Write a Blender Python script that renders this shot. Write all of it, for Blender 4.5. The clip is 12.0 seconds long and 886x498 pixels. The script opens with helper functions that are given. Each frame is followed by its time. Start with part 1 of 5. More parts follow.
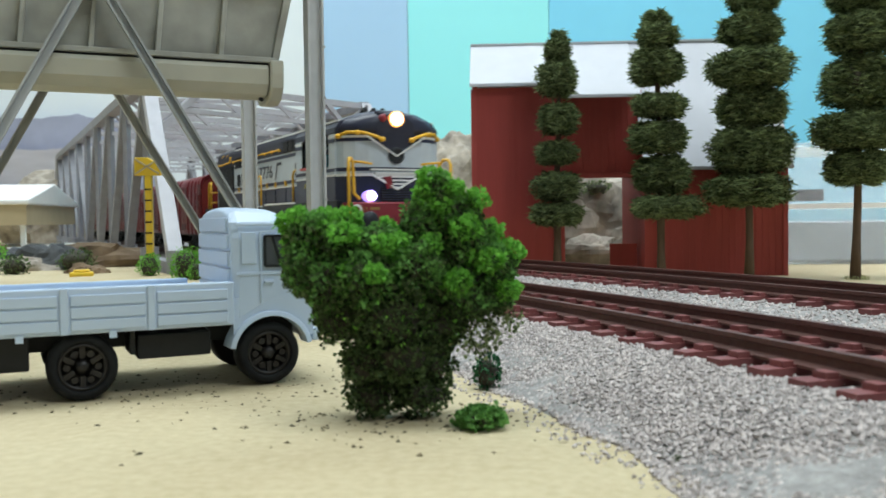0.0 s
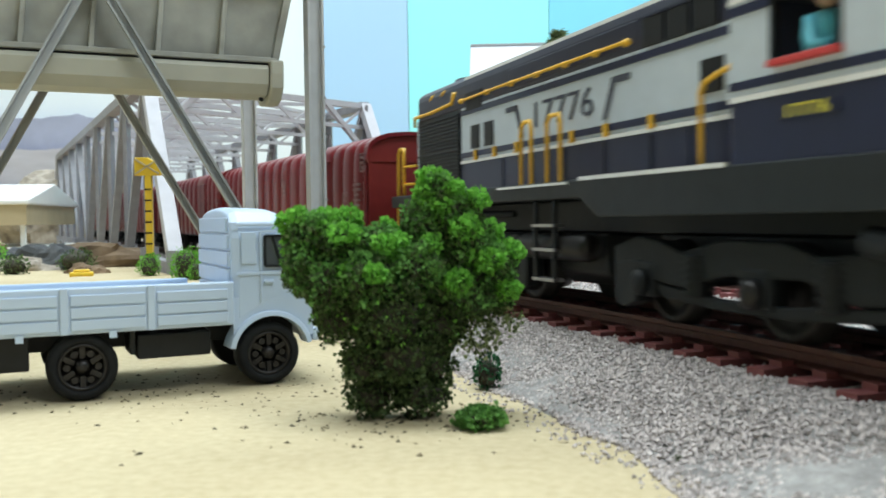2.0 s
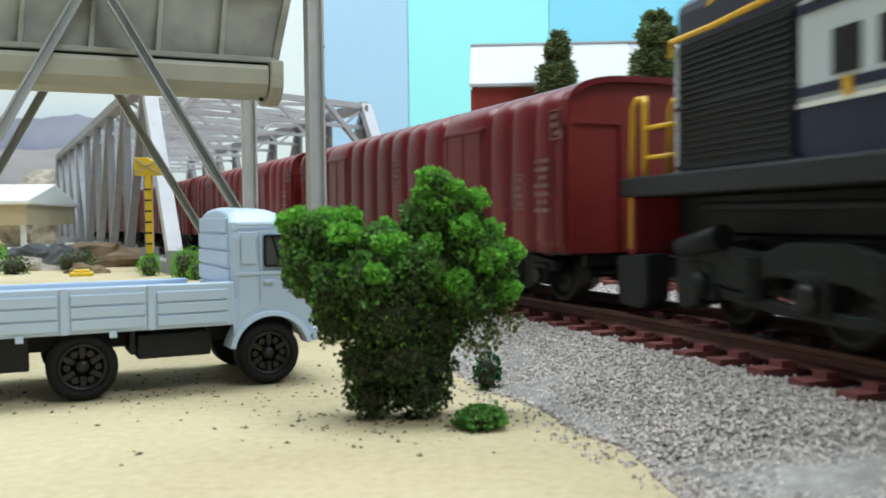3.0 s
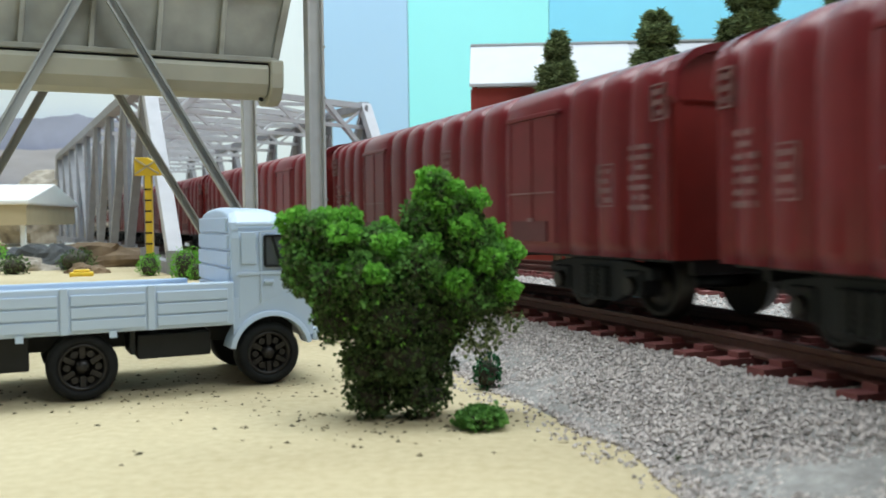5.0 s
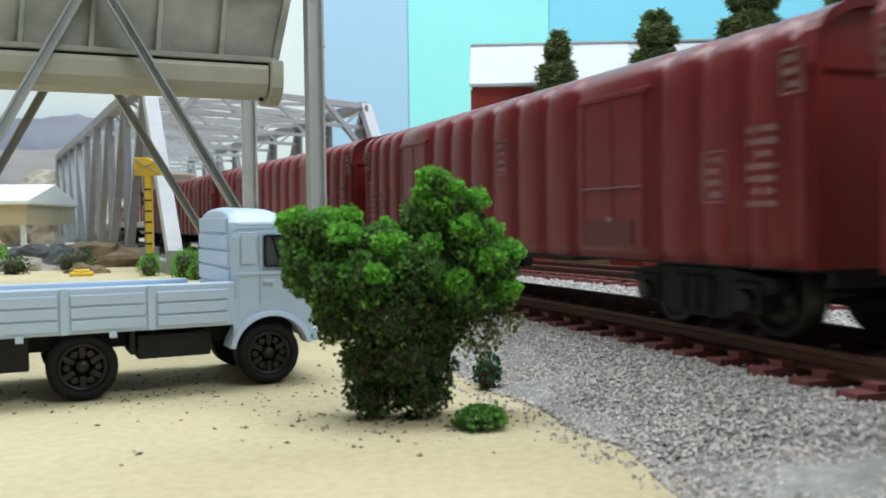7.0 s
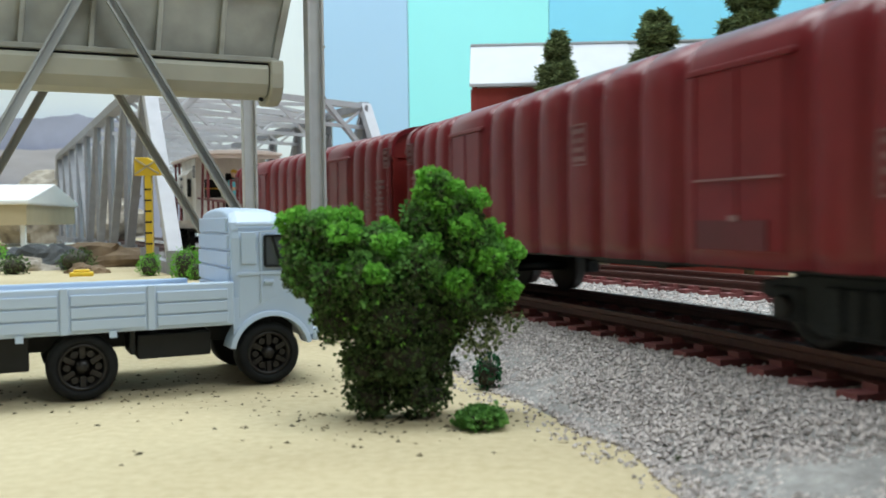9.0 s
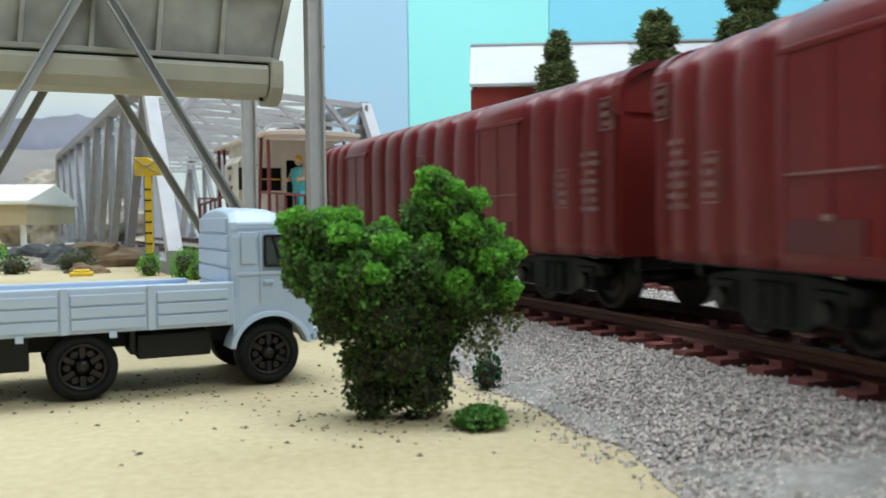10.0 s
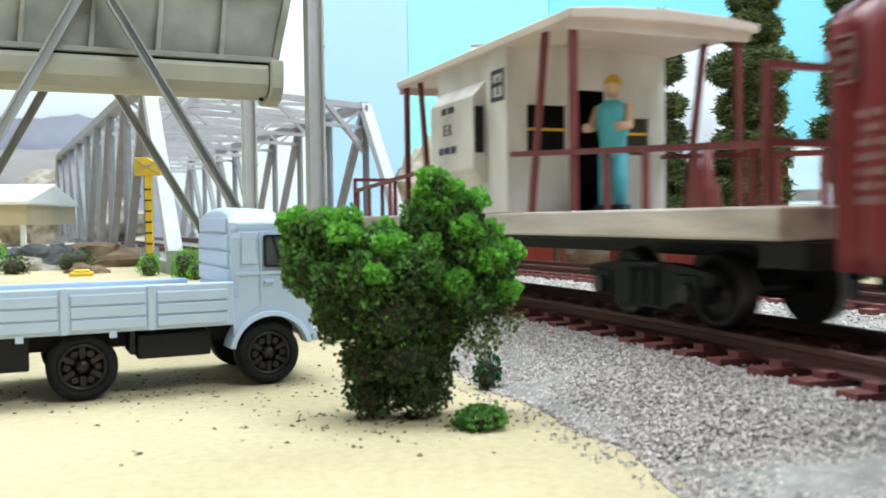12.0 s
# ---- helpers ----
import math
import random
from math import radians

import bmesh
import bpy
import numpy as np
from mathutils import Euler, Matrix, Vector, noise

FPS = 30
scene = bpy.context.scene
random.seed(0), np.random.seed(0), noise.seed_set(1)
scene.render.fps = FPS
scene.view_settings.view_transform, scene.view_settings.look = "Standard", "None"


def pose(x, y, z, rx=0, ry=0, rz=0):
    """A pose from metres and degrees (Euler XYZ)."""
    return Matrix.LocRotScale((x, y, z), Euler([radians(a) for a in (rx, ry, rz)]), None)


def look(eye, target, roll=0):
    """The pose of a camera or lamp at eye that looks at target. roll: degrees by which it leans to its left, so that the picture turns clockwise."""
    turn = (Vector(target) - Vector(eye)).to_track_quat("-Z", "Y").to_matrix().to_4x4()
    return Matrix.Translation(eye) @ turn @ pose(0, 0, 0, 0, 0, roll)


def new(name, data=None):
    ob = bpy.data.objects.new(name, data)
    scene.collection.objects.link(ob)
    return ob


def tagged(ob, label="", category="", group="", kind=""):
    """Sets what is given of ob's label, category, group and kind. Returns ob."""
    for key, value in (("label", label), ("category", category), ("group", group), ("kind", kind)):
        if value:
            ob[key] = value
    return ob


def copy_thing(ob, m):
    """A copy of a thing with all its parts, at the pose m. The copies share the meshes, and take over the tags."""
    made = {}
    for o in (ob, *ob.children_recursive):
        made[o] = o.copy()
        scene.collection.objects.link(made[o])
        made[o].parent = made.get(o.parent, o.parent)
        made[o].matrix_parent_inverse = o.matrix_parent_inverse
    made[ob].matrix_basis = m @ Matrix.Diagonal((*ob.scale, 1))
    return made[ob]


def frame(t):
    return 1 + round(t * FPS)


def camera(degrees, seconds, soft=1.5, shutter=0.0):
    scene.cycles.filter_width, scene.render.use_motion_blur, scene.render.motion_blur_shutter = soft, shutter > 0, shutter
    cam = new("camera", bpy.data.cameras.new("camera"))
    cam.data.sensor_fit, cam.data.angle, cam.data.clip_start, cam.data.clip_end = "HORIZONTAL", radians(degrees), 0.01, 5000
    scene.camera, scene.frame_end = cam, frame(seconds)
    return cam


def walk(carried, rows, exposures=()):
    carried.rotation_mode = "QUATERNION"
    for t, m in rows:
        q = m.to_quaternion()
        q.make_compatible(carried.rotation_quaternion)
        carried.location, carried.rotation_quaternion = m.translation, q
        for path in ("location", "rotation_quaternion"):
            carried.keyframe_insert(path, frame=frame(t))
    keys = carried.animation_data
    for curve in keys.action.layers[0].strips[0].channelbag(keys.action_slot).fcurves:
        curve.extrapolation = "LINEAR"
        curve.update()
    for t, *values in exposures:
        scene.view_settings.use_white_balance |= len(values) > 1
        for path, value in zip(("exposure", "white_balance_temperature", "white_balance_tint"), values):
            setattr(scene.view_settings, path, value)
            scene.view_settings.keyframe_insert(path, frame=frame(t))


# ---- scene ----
EXP0, LAMP_A, LAMP_B, LAMP_BOARDS = 0.14, 20.0, 14.5, 11.0
# Camera: a phone standing on a model railway table; lengths below are in millimetres, turned into metres on linking.
MM = 0.001
cam = camera(52.21, 12.0, soft=1.6, shutter=0.5)
cam.data.dof.use_dof, cam.data.dof.focus_distance, cam.data.dof.aperture_fstop = True, 0.205, 69.0
EYE = (0.0, 0.0, 25.0)
CAM_POSE = look([c * MM for c in EYE], (0.0, 1.0, 0.025 - math.tan(radians(1.899))), -0.747)
walk(cam, [(0.0, CAM_POSE), (12.0, CAM_POSE)], exposures=[(0.0, EXP0), (0.4, EXP0 + 0.04), (1.0, EXP0 + 0.3), (2.0, EXP0 + 0.34), (3.0, EXP0 + 0.2), (5.0, EXP0 + 0.16), (9.6, EXP0 + 0.09), (11.0, EXP0 + 0.08), (11.5, EXP0 + 0.48), (12.0, EXP0 + 0.57)])

# ---- light: one room with white ceiling panels over the table, plus an added backdrop lamp ----
world = bpy.data.worlds.new("room_air")
scene.world = world
world.use_nodes = True
world.node_tree.nodes["Background"].inputs[0].default_value = (0.86, 0.93, 1.0, 1)
world.node_tree.nodes["Background"].inputs[1].default_value = 0.08


def area_lamp(name, x, y, z, sx, sy, watts, col, target):
    d = bpy.data.lights.new(name, "AREA")
    d.shape, d.size, d.size_y, d.energy, d.color = "RECTANGLE", sx, sy, watts, col
    ob = new(name, d)
    ob.matrix_world = look((x, y, z), target)
    return ob


area_lamp("ceiling_light", -0.2, 0.28, 1.36, 1.3, 0.5, LAMP_A, (0.84, 0.95, 1.0), (-0.2, 0.29, 0))
area_lamp("ceiling_light", 0.95, -0.6, 1.36, 0.8, 0.8, LAMP_B, (0.84, 0.95, 1.0), (0.85, -0.5, 0))
# Added unseen strip lamp that brightens the backdrop boards.
area_lamp("ceiling_light", 0.1, 1.2, 1.36, 2.4, 0.3, LAMP_BOARDS, (0.84, 0.95, 1.0), (0.1, 1.21, 0))


# ---- materials ----
def mat(name, col, rough=0.5, metal=0.0, var=0.15, grain=900.0, bump=0.15, col2=None, spec=0.5, coat=0.0, island=0.0, obrand=0.0, stretch=(1, 1, 1), blot=0.1):
    m = bpy.data.materials.new(name)
    m.use_nodes = True
    nt = m.node_tree
    n, l = nt.nodes, nt.links
    p = n["Principled BSDF"]
    p.inputs["Roughness"].default_value, p.inputs["Metallic"].default_value = rough, metal
    p.inputs["Specular IOR Level"].default_value, p.inputs["Coat Weight"].default_value = spec, coat
    tc = n.new("ShaderNodeTexCoord")
    mp = n.new("ShaderNodeMapping")
    mp.inputs["Scale"].default_value = stretch
    l.new(tc.outputs["Object"], mp.inputs["Vector"])
    fine, broad = n.new("ShaderNodeTexNoise"), n.new("ShaderNodeTexNoise")
    for q, s, d in ((fine, grain, 5.0), (broad, grain * blot, 3.0)):
        q.inputs["Scale"].default_value, q.inputs["Detail"].default_value = s, d
        l.new(mp.outputs[0], q.inputs["Vector"])
    mx = n.new("ShaderNodeMix")
    mx.data_type = "FLOAT"
    mx.inputs["Factor"].default_value = 0.5
    l.new(fine.outputs["Fac"], mx.inputs["A"])
    l.new(broad.outputs["Fac"], mx.inputs["B"])
    last = mx.outputs["Result"]
    if island or obrand:
        g = n.new("ShaderNodeNewGeometry") if island else n.new("ShaderNodeObjectInfo")
        mi = n.new("ShaderNodeMix")
        mi.data_type = "FLOAT"
        mi.inputs["Factor"].default_value = island or obrand
        l.new(last, mi.inputs["A"])
        l.new(g.outputs["Random Per Island"] if island else g.outputs["Random"], mi.inputs["B"])
        last = mi.outputs["Result"]
    r = n.new("ShaderNodeValToRGB")
    lo = [max(0, c * (1 - var)) for c in col]
    hi = list(col2) if col2 else [min(1, c * (1 + var)) for c in col]
    r.color_ramp.elements[0].position, r.color_ramp.elements[1].position = (0.3, 0.7) if not (island or obrand) else (0.1, 0.9)
    r.color_ramp.elements[0].color, r.color_ramp.elements[1].color = (*lo, 1), (*hi, 1)
    l.new(last, r.inputs["Fac"])
    l.new(r.outputs["Color"], p.inputs["Base Color"])
    if bump:
        b = n.new("ShaderNodeBump")
        b.inputs["Strength"].default_value, b.inputs["Distance"].default_value = bump, 0.0006
        l.new(fine.outputs["Fac"], b.inputs["Height"])
        l.new(b.outputs["Normal"], p.inputs["Normal"])
    rr = n.new("ShaderNodeMapRange")
    rr.inputs["To Min"].default_value, rr.inputs["To Max"].default_value = max(0.02, rough - 0.08), min(1, rough + 0.08)
    l.new(broad.outputs["Fac"], rr.inputs["Value"])
    l.new(rr.outputs["Result"], p.inputs["Roughness"])
    return m


def glow(name, col, power):
    m = mat(name, col, 0.4)
    p = m.node_tree.nodes["Principled BSDF"]
    p.inputs["Emission Color"].default_value, p.inputs["Emission Strength"].default_value = (*col, 1), power
    return m


def clear(name, col, rough=0.02, ior=1.45, mixin=1.0):
    m = mat(name, col, rough, bump=0, var=0.02)
    p = m.node_tree.nodes["Principled BSDF"]
    p.inputs["Transmission Weight"].default_value, p.inputs["IOR"].default_value = mixin, ior
    return m


def leafy(m, share=0.42):
    nt = m.node_tree
    p, out = nt.nodes["Principled BSDF"], nt.nodes["Material Output"]
    tr, mx = nt.nodes.new("ShaderNodeBsdfTranslucent"), nt.nodes.new("ShaderNodeMixShader")
    mx.inputs[0].default_value = share
    nt.links.new(p.inputs["Base Color"].links[0].from_socket, tr.inputs["Color"])
    nt.links.new(p.outputs[0], mx.inputs[1])
    nt.links.new(tr.outputs[0], mx.inputs[2])
    nt.links.new(mx.outputs[0], out.inputs["Surface"])


M = {
    "sand": mat("sand", (0.47, 0.375, 0.215), 0.9, var=0.12, grain=700, bump=0.25, col2=(0.58, 0.49, 0.315), blot=0.035),
    "gravel": mat("gravel", (0.22, 0.205, 0.195), 0.95, var=0.3, grain=700, bump=0.9, col2=(0.42, 0.40, 0.38)),
    "stone": mat("stone", (0.37, 0.322, 0.302), 0.9, var=0.35, grain=900, bump=0.4, col2=(0.70, 0.622, 0.588), island=0.75),
    "rail": mat("rusty_rail", (0.105, 0.042, 0.032), 0.55, metal=0.2, var=0.3, grain=900, bump=0.2),
    "tie": mat("painted_tie", (0.20, 0.058, 0.055), 0.6, var=0.3, grain=700, bump=0.25, obrand=0.3),
    "maroon": mat("maroon_plastic", (0.165, 0.014, 0.019), 0.32, var=0.18, grain=260, bump=0.05, spec=0.38),
    "maroon_d": mat("maroon_plastic_end", (0.20, 0.018, 0.016), 0.42, var=0.15, grain=260, bump=0.06),
    "faded": mat("faded_white_print", (0.25, 0.135, 0.14), 0.6, var=0.35, grain=1500, bump=0),
    "hatch": mat("dark_maroon_plate", (0.10, 0.018, 0.024), 0.5, var=0.2, grain=300),
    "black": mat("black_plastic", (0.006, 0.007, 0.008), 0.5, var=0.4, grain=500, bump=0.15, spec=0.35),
    "tyre": mat("black_rubber", (0.008, 0.009, 0.010), 0.75, var=0.35, grain=900, bump=0.2, spec=0.25),
    "wheel": mat("dark_wheel_steel", (0.022, 0.020, 0.019), 0.42, metal=0.5, var=0.3, grain=600),
    "steel": mat("bright_steel", (0.42, 0.42, 0.43), 0.35, metal=0.8, var=0.2, grain=600),
    "chassis": mat("dark_grey_chassis", (0.012, 0.016, 0.020), 0.5, var=0.3, grain=400, bump=0.15, spec=0.4),
    "bogie": mat("dark_grey_bogie", (0.006, 0.008, 0.0095), 0.6, var=0.35, grain=500, bump=0.25, spec=0.35),
    "navy": mat("navy_paint", (0.011, 0.016, 0.050), 0.33, var=0.15, grain=300, bump=0.05),
    "roofnavy": mat("dark_roof_paint", (0.016, 0.018, 0.040), 0.4, var=0.2, grain=300, bump=0.08),
    "greywhite": mat("grey_white_paint", (0.52, 0.585, 0.65), 0.4, var=0.08, grain=300, bump=0.05),
    "white": mat("white_line_paint", (0.80, 0.80, 0.80), 0.45, var=0.05, grain=400, bump=0.03),
    "yellow": mat("yellow_handrail", (0.80, 0.45, 0.028), 0.45, var=0.15, grain=800, bump=0.1),
    "redbeam": mat("red_buffer_beam", (0.22, 0.014, 0.026), 0.45, var=0.2, grain=400, bump=0.1),
    "red": mat("red_plastic", (0.55, 0.05, 0.05), 0.4, var=0.12, grain=400),
    "truck": mat("pale_blue_plastic", (0.49, 0.60, 0.75), 0.34, var=0.03, grain=200, bump=0.03, spec=0.55),
    "glass": clear("smoked_window", (0.12, 0.13, 0.14), 0.06, mixin=0.35),
    "galv": mat("galvanised_metal", (0.56, 0.57, 0.58), 0.42, metal=0.1, var=0.12, grain=260, bump=0.08),
    "galv_d": mat("weathered_strut_metal", (0.38, 0.39, 0.39), 0.40, metal=0.15, var=0.25, grain=400, bump=0.1, stretch=(1, 1, 0.2)),
    "bin": mat("weathered_bin_plate", (0.34, 0.338, 0.30), 0.6, var=0.42, grain=120, bump=0.1, blot=0.4),
    "bin_low": mat("tan_bin_plate", (0.44, 0.425, 0.345), 0.5, var=0.1, grain=150, bump=0.06),
    "bridge": mat("grey_bridge_paint", (0.29, 0.29, 0.315), 0.6, var=0.2, grain=200, bump=0.12),
    "bridge_l": mat("pale_bridge_paint", (0.52, 0.52, 0.56), 0.6, var=0.12, grain=200, bump=0.1),
    "barn": mat("red_barn_boards", (0.38, 0.058, 0.048), 0.7, var=0.18, grain=200, bump=0.15, stretch=(1, 1, 0.12)),
    "barnroof": mat("white_roof_sheet", (0.55, 0.56, 0.60), 0.55, var=0.05, grain=120, bump=0.04),
    "bark": mat("brown_trunk", (0.10, 0.062, 0.038), 0.85, var=0.4, grain=700, bump=0.5, stretch=(1, 1, 0.2)),
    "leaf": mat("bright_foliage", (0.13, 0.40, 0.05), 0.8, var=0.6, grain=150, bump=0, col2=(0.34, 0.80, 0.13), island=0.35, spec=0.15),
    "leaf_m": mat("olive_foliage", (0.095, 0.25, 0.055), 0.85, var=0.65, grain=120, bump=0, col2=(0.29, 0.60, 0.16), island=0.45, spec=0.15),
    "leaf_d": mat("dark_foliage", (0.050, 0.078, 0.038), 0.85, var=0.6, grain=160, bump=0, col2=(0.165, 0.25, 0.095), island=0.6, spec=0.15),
    "leaf_t": mat("tree_foliage", (0.055, 0.092, 0.038), 0.85, var=0.65, grain=300, bump=0, col2=(0.31, 0.38, 0.17), island=0.65, spec=0.15),
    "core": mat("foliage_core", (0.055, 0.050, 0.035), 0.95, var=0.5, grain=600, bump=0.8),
    "rock": mat("plaster_rock", (0.30, 0.25, 0.20), 0.9, var=0.55, grain=90, bump=0.8, col2=(0.62, 0.55, 0.46), blot=0.5),
    "rock_d": mat("dark_rock", (0.075, 0.08, 0.085), 0.9, var=0.4, grain=120, bump=0.8, blot=0.4),
    "rock_b": mat("brown_earth", (0.13, 0.085, 0.05), 0.9, var=0.45, grain=120, bump=0.8, col2=(0.26, 0.18, 0.11), blot=0.4),
    "cream": mat("cream_plastic", (0.54, 0.50, 0.46), 0.5, var=0.2, grain=110, bump=0.1, col2=(0.86, 0.82, 0.78), blot=0.25, stretch=(1, 1, 0.6)),
    "creamroof": mat("pinkish_cream_roof", (0.68, 0.57, 0.52), 0.5, var=0.12, grain=120, bump=0.06, blot=0.4),
    "plank": mat("cream_wood_deck", (0.30, 0.25, 0.21), 0.65, var=0.5, grain=240, bump=0.45, col2=(0.88, 0.77, 0.68), stretch=(0.15, 1, 1), blot=0.3),
    "oxide": mat("oxide_red_post", (0.17, 0.030, 0.032), 0.45, var=0.2, grain=500, bump=0.1),
    "ink": mat("dark_lettering", (0.045, 0.05, 0.075), 0.6, var=0.2, grain=900, bump=0),
    "skin": mat("doll_skin", (0.68, 0.44, 0.30), 0.55, var=0.05, grain=400, bump=0.05),
    "roomwall": mat("room_paint", (0.40, 0.41, 0.42), 0.9, var=0.04, grain=8, bump=0.05),
    "sky1": mat("periwinkle_board", (0.42, 0.64, 0.88), 0.8, var=0.03, grain=6, bump=0.0),
    "sky2": mat("aqua_board", (0.34, 0.88, 0.92), 0.8, var=0.03, grain=6, bump=0.0),
    "sky3": mat("cyan_board", (0.24, 0.68, 0.92), 0.8, var=0.06, grain=9, bump=0.0),
    "sky0": mat("pale_sky_board", (0.80, 0.86, 0.90), 0.8, var=0.06, grain=7, bump=0.0),
    "ridge_a": mat("hazy_blue_ridge", (0.36, 0.38, 0.50), 0.9, var=0.15, grain=30, bump=0.0),
    "ridge_b": mat("hazy_grey_ridge", (0.50, 0.48, 0.52), 0.9, var=0.2, grain=30, bump=0.0, stretch=(0.4, 1, 2)),
    "ridge_c": mat("slate_ridge", (0.22, 0.22, 0.27), 0.9, var=0.2, grain=30, bump=0.0, stretch=(0.4, 1, 2)),
    "tan": mat("tan_card", (0.46, 0.38, 0.24), 0.7, var=0.1, grain=100, bump=0.1),
    "whitecard": mat("white_card", (0.80, 0.80, 0.78), 0.7, var=0.05, grain=100, bump=0.05),
    "lampglow": glow("warm_headlight", (1.0, 0.80, 0.52), 7.0),
    "ledglow": glow("cold_headlight", (0.93, 0.90, 1.0), 12.0),
    # Glowing rings stand in for the halo of light around the headlights.
    "led_halo": glow("violet_halo_ring", (0.42, 0.28, 1.0), 1.6),
    "lamp_halo": glow("amber_halo_ring", (1.0, 0.42, 0.12), 1.8),
    "plasticbox": clear("clear_plastic_sheet", (0.92, 0.94, 0.95), 0.12, 1.2, 0.85),
    "plate_dim": mat("dim_yellow_print", (0.30, 0.20, 0.05), 0.5, var=0.3, grain=900),
    "plate_y": mat("yellow_number_plate", (0.85, 0.74, 0.08), 0.5, var=0.2, grain=900),
}


for key in ("leaf", "leaf_m", "leaf_d", "leaf_t"):
    leafy(M[key])


# ---- mesh building in millimetres ----
class G:
    def __init__(self):
        self.v, self.f, self.s = [], [], []

    def add(self, vs, fs, smooth=False):
        k = len(self.v)
        self.v += [tuple(p) for p in vs]
        self.f += [tuple(i + k for i in q) for q in fs]
        self.s += [smooth] * len(fs)
        return self

    def box(self, x0, x1, y0, y1, z0, z1, m=None):
        vs = [Vector((x, y, z)) for x in (x0, x1) for y in (y0, y1) for z in (z0, z1)]
        if m is not None:
            vs = [m @ p for p in vs]
        return self.add(vs, [(0, 1, 3, 2), (4, 6, 7, 5), (0, 4, 5, 1), (2, 3, 7, 6), (0, 2, 6, 4), (1, 5, 7, 3)])

    def beam(self, a, b, w, h, up=(0, 0, 1)):
        a, b = Vector(a), Vector(b)
        d = (b - a).normalized()
        u = Vector(up)
        if abs(d.dot(u)) > 0.98:
            u = Vector((0, 1, 0))
        sx = d.cross(u).normalized()
        sz = sx.cross(d)
        vs = [p + sx * i * w / 2 + sz * j * h / 2 for p in (a, b) for i, j in ((-1, -1), (1, -1), (1, 1), (-1, 1))]
        return self.add(vs, [(3, 2, 1, 0), (4, 5, 6, 7), (0, 1, 5, 4), (1, 2, 6, 5), (2, 3, 7, 6), (3, 0, 4, 7)])

    def rings(self, rings, closed=True, caps=True, smooth=False):
        n = len(rings[0])
        vs = [p for r in rings for p in r]
        fs = []
        for i in range(len(rings) - 1):
            for j in range(n if closed else n - 1):
                k = (j + 1) % n
                fs.append((i * n + j, i * n + k, (i + 1) * n + k, (i + 1) * n + j))
        self.add(vs, fs, smooth)
        if caps and closed:
            k = len(self.v) - len(vs)
            self.f += [tuple(k + j for j in reversed(range(n))), tuple(k + (len(rings) - 1) * n + j for j in range(n))]
            self.s += [False, False]
        return self

    def cyl(self, a, b, r0, r1=None, n=14, smooth=True):
        a, b = Vector(a), Vector(b)
        r1 = r0 if r1 is None else r1
        d = (b - a).normalized()
        u = d.orthogonal().normalized()
        w = d.cross(u)
        rg = [[p + (u * math.cos(2 * math.pi * j / n) + w * math.sin(2 * math.pi * j / n)) * r for j in range(n)] for p, r in ((a, r0), (b, r1))]
        return self.rings(rg, smooth=smooth)

    def lathe(self, a, axis, prof, n=24, smooth=True):
        a, d = Vector(a), Vector(axis).normalized()
        u = d.orthogonal().normalized()
        w = d.cross(u)
        rg = [[a + d * h + (u * math.cos(2 * math.pi * j / n) + w * math.sin(2 * math.pi * j / n)) * r for j in range(n)] for h, r in prof]
        return self.rings(rg, smooth=smooth)

    def tube(self, pts, r, n=8):
        pts = [Vector(p) for p in pts]
        rg = []
        u = None
        for i, p in enumerate(pts):
            d = (pts[min(i + 1, len(pts) - 1)] - pts[max(i - 1, 0)]).normalized()
            u = d.orthogonal().normalized() if u is None else (u - d * u.dot(d)).normalized()
            w = d.cross(u)
            rg.append([p + (u * math.cos(2 * math.pi * j / n) + w * math.sin(2 * math.pi * j / n)) * r for j in range(n)])
        return self.rings(rg, smooth=True)

    def prism(self, prof, axis, a, b):
        """prof: 2D points in the plane across the axis: 'x' -> (y, z), 'y' -> (x, z), 'z' -> (x, y)."""
        put = {"x": lambda p, h: (h, p[0], p[1]), "y": lambda p, h: (p[0], h, p[1]), "z": lambda p, h: (p[0], p[1], h)}[axis]
        return self.rings([[put(p, h) for p in prof] for h in (a, b)])

    def blob(self, c, r, rnd, n=8, m=6, rough=0.2):
        c = Vector(c)
        sx, sy, sz = (r, r, r) if not hasattr(r, "__len__") else r
        rg = []
        o = Vector((rnd.random() * 50, rnd.random() * 50, rnd.random() * 50))
        for i in range(m + 1):
            a = math.pi * (i + 0.02) / (m + 0.04)
            row = []
            for j in range(n):
                d = Vector((math.sin(a) * math.cos(2 * math.pi * j / n), math.sin(a) * math.sin(2 * math.pi * j / n), -math.cos(a)))
                k = 1 + rough * noise.noise(d * 2.2 + o) * 2
                row.append(c + Vector((d.x * sx, d.y * sy, d.z * sz)) * k)
            rg.append(row)
        return self.rings(rg, smooth=True)

    def mesh(self, name):
        me = bpy.data.meshes.new(name)
        me.from_pydata([(x * MM, y * MM, z * MM) for x, y, z in self.v], [], self.f)
        me.polygons.foreach_set("use_smooth", self.s)
        bm = bmesh.new()
        bm.from_mesh(me)
        if len(bm.faces) < 20000:
            bmesh.ops.recalc_face_normals(bm, faces=bm.faces)
        bm.to_mesh(me)
        bm.free()
        me.update()
        return me


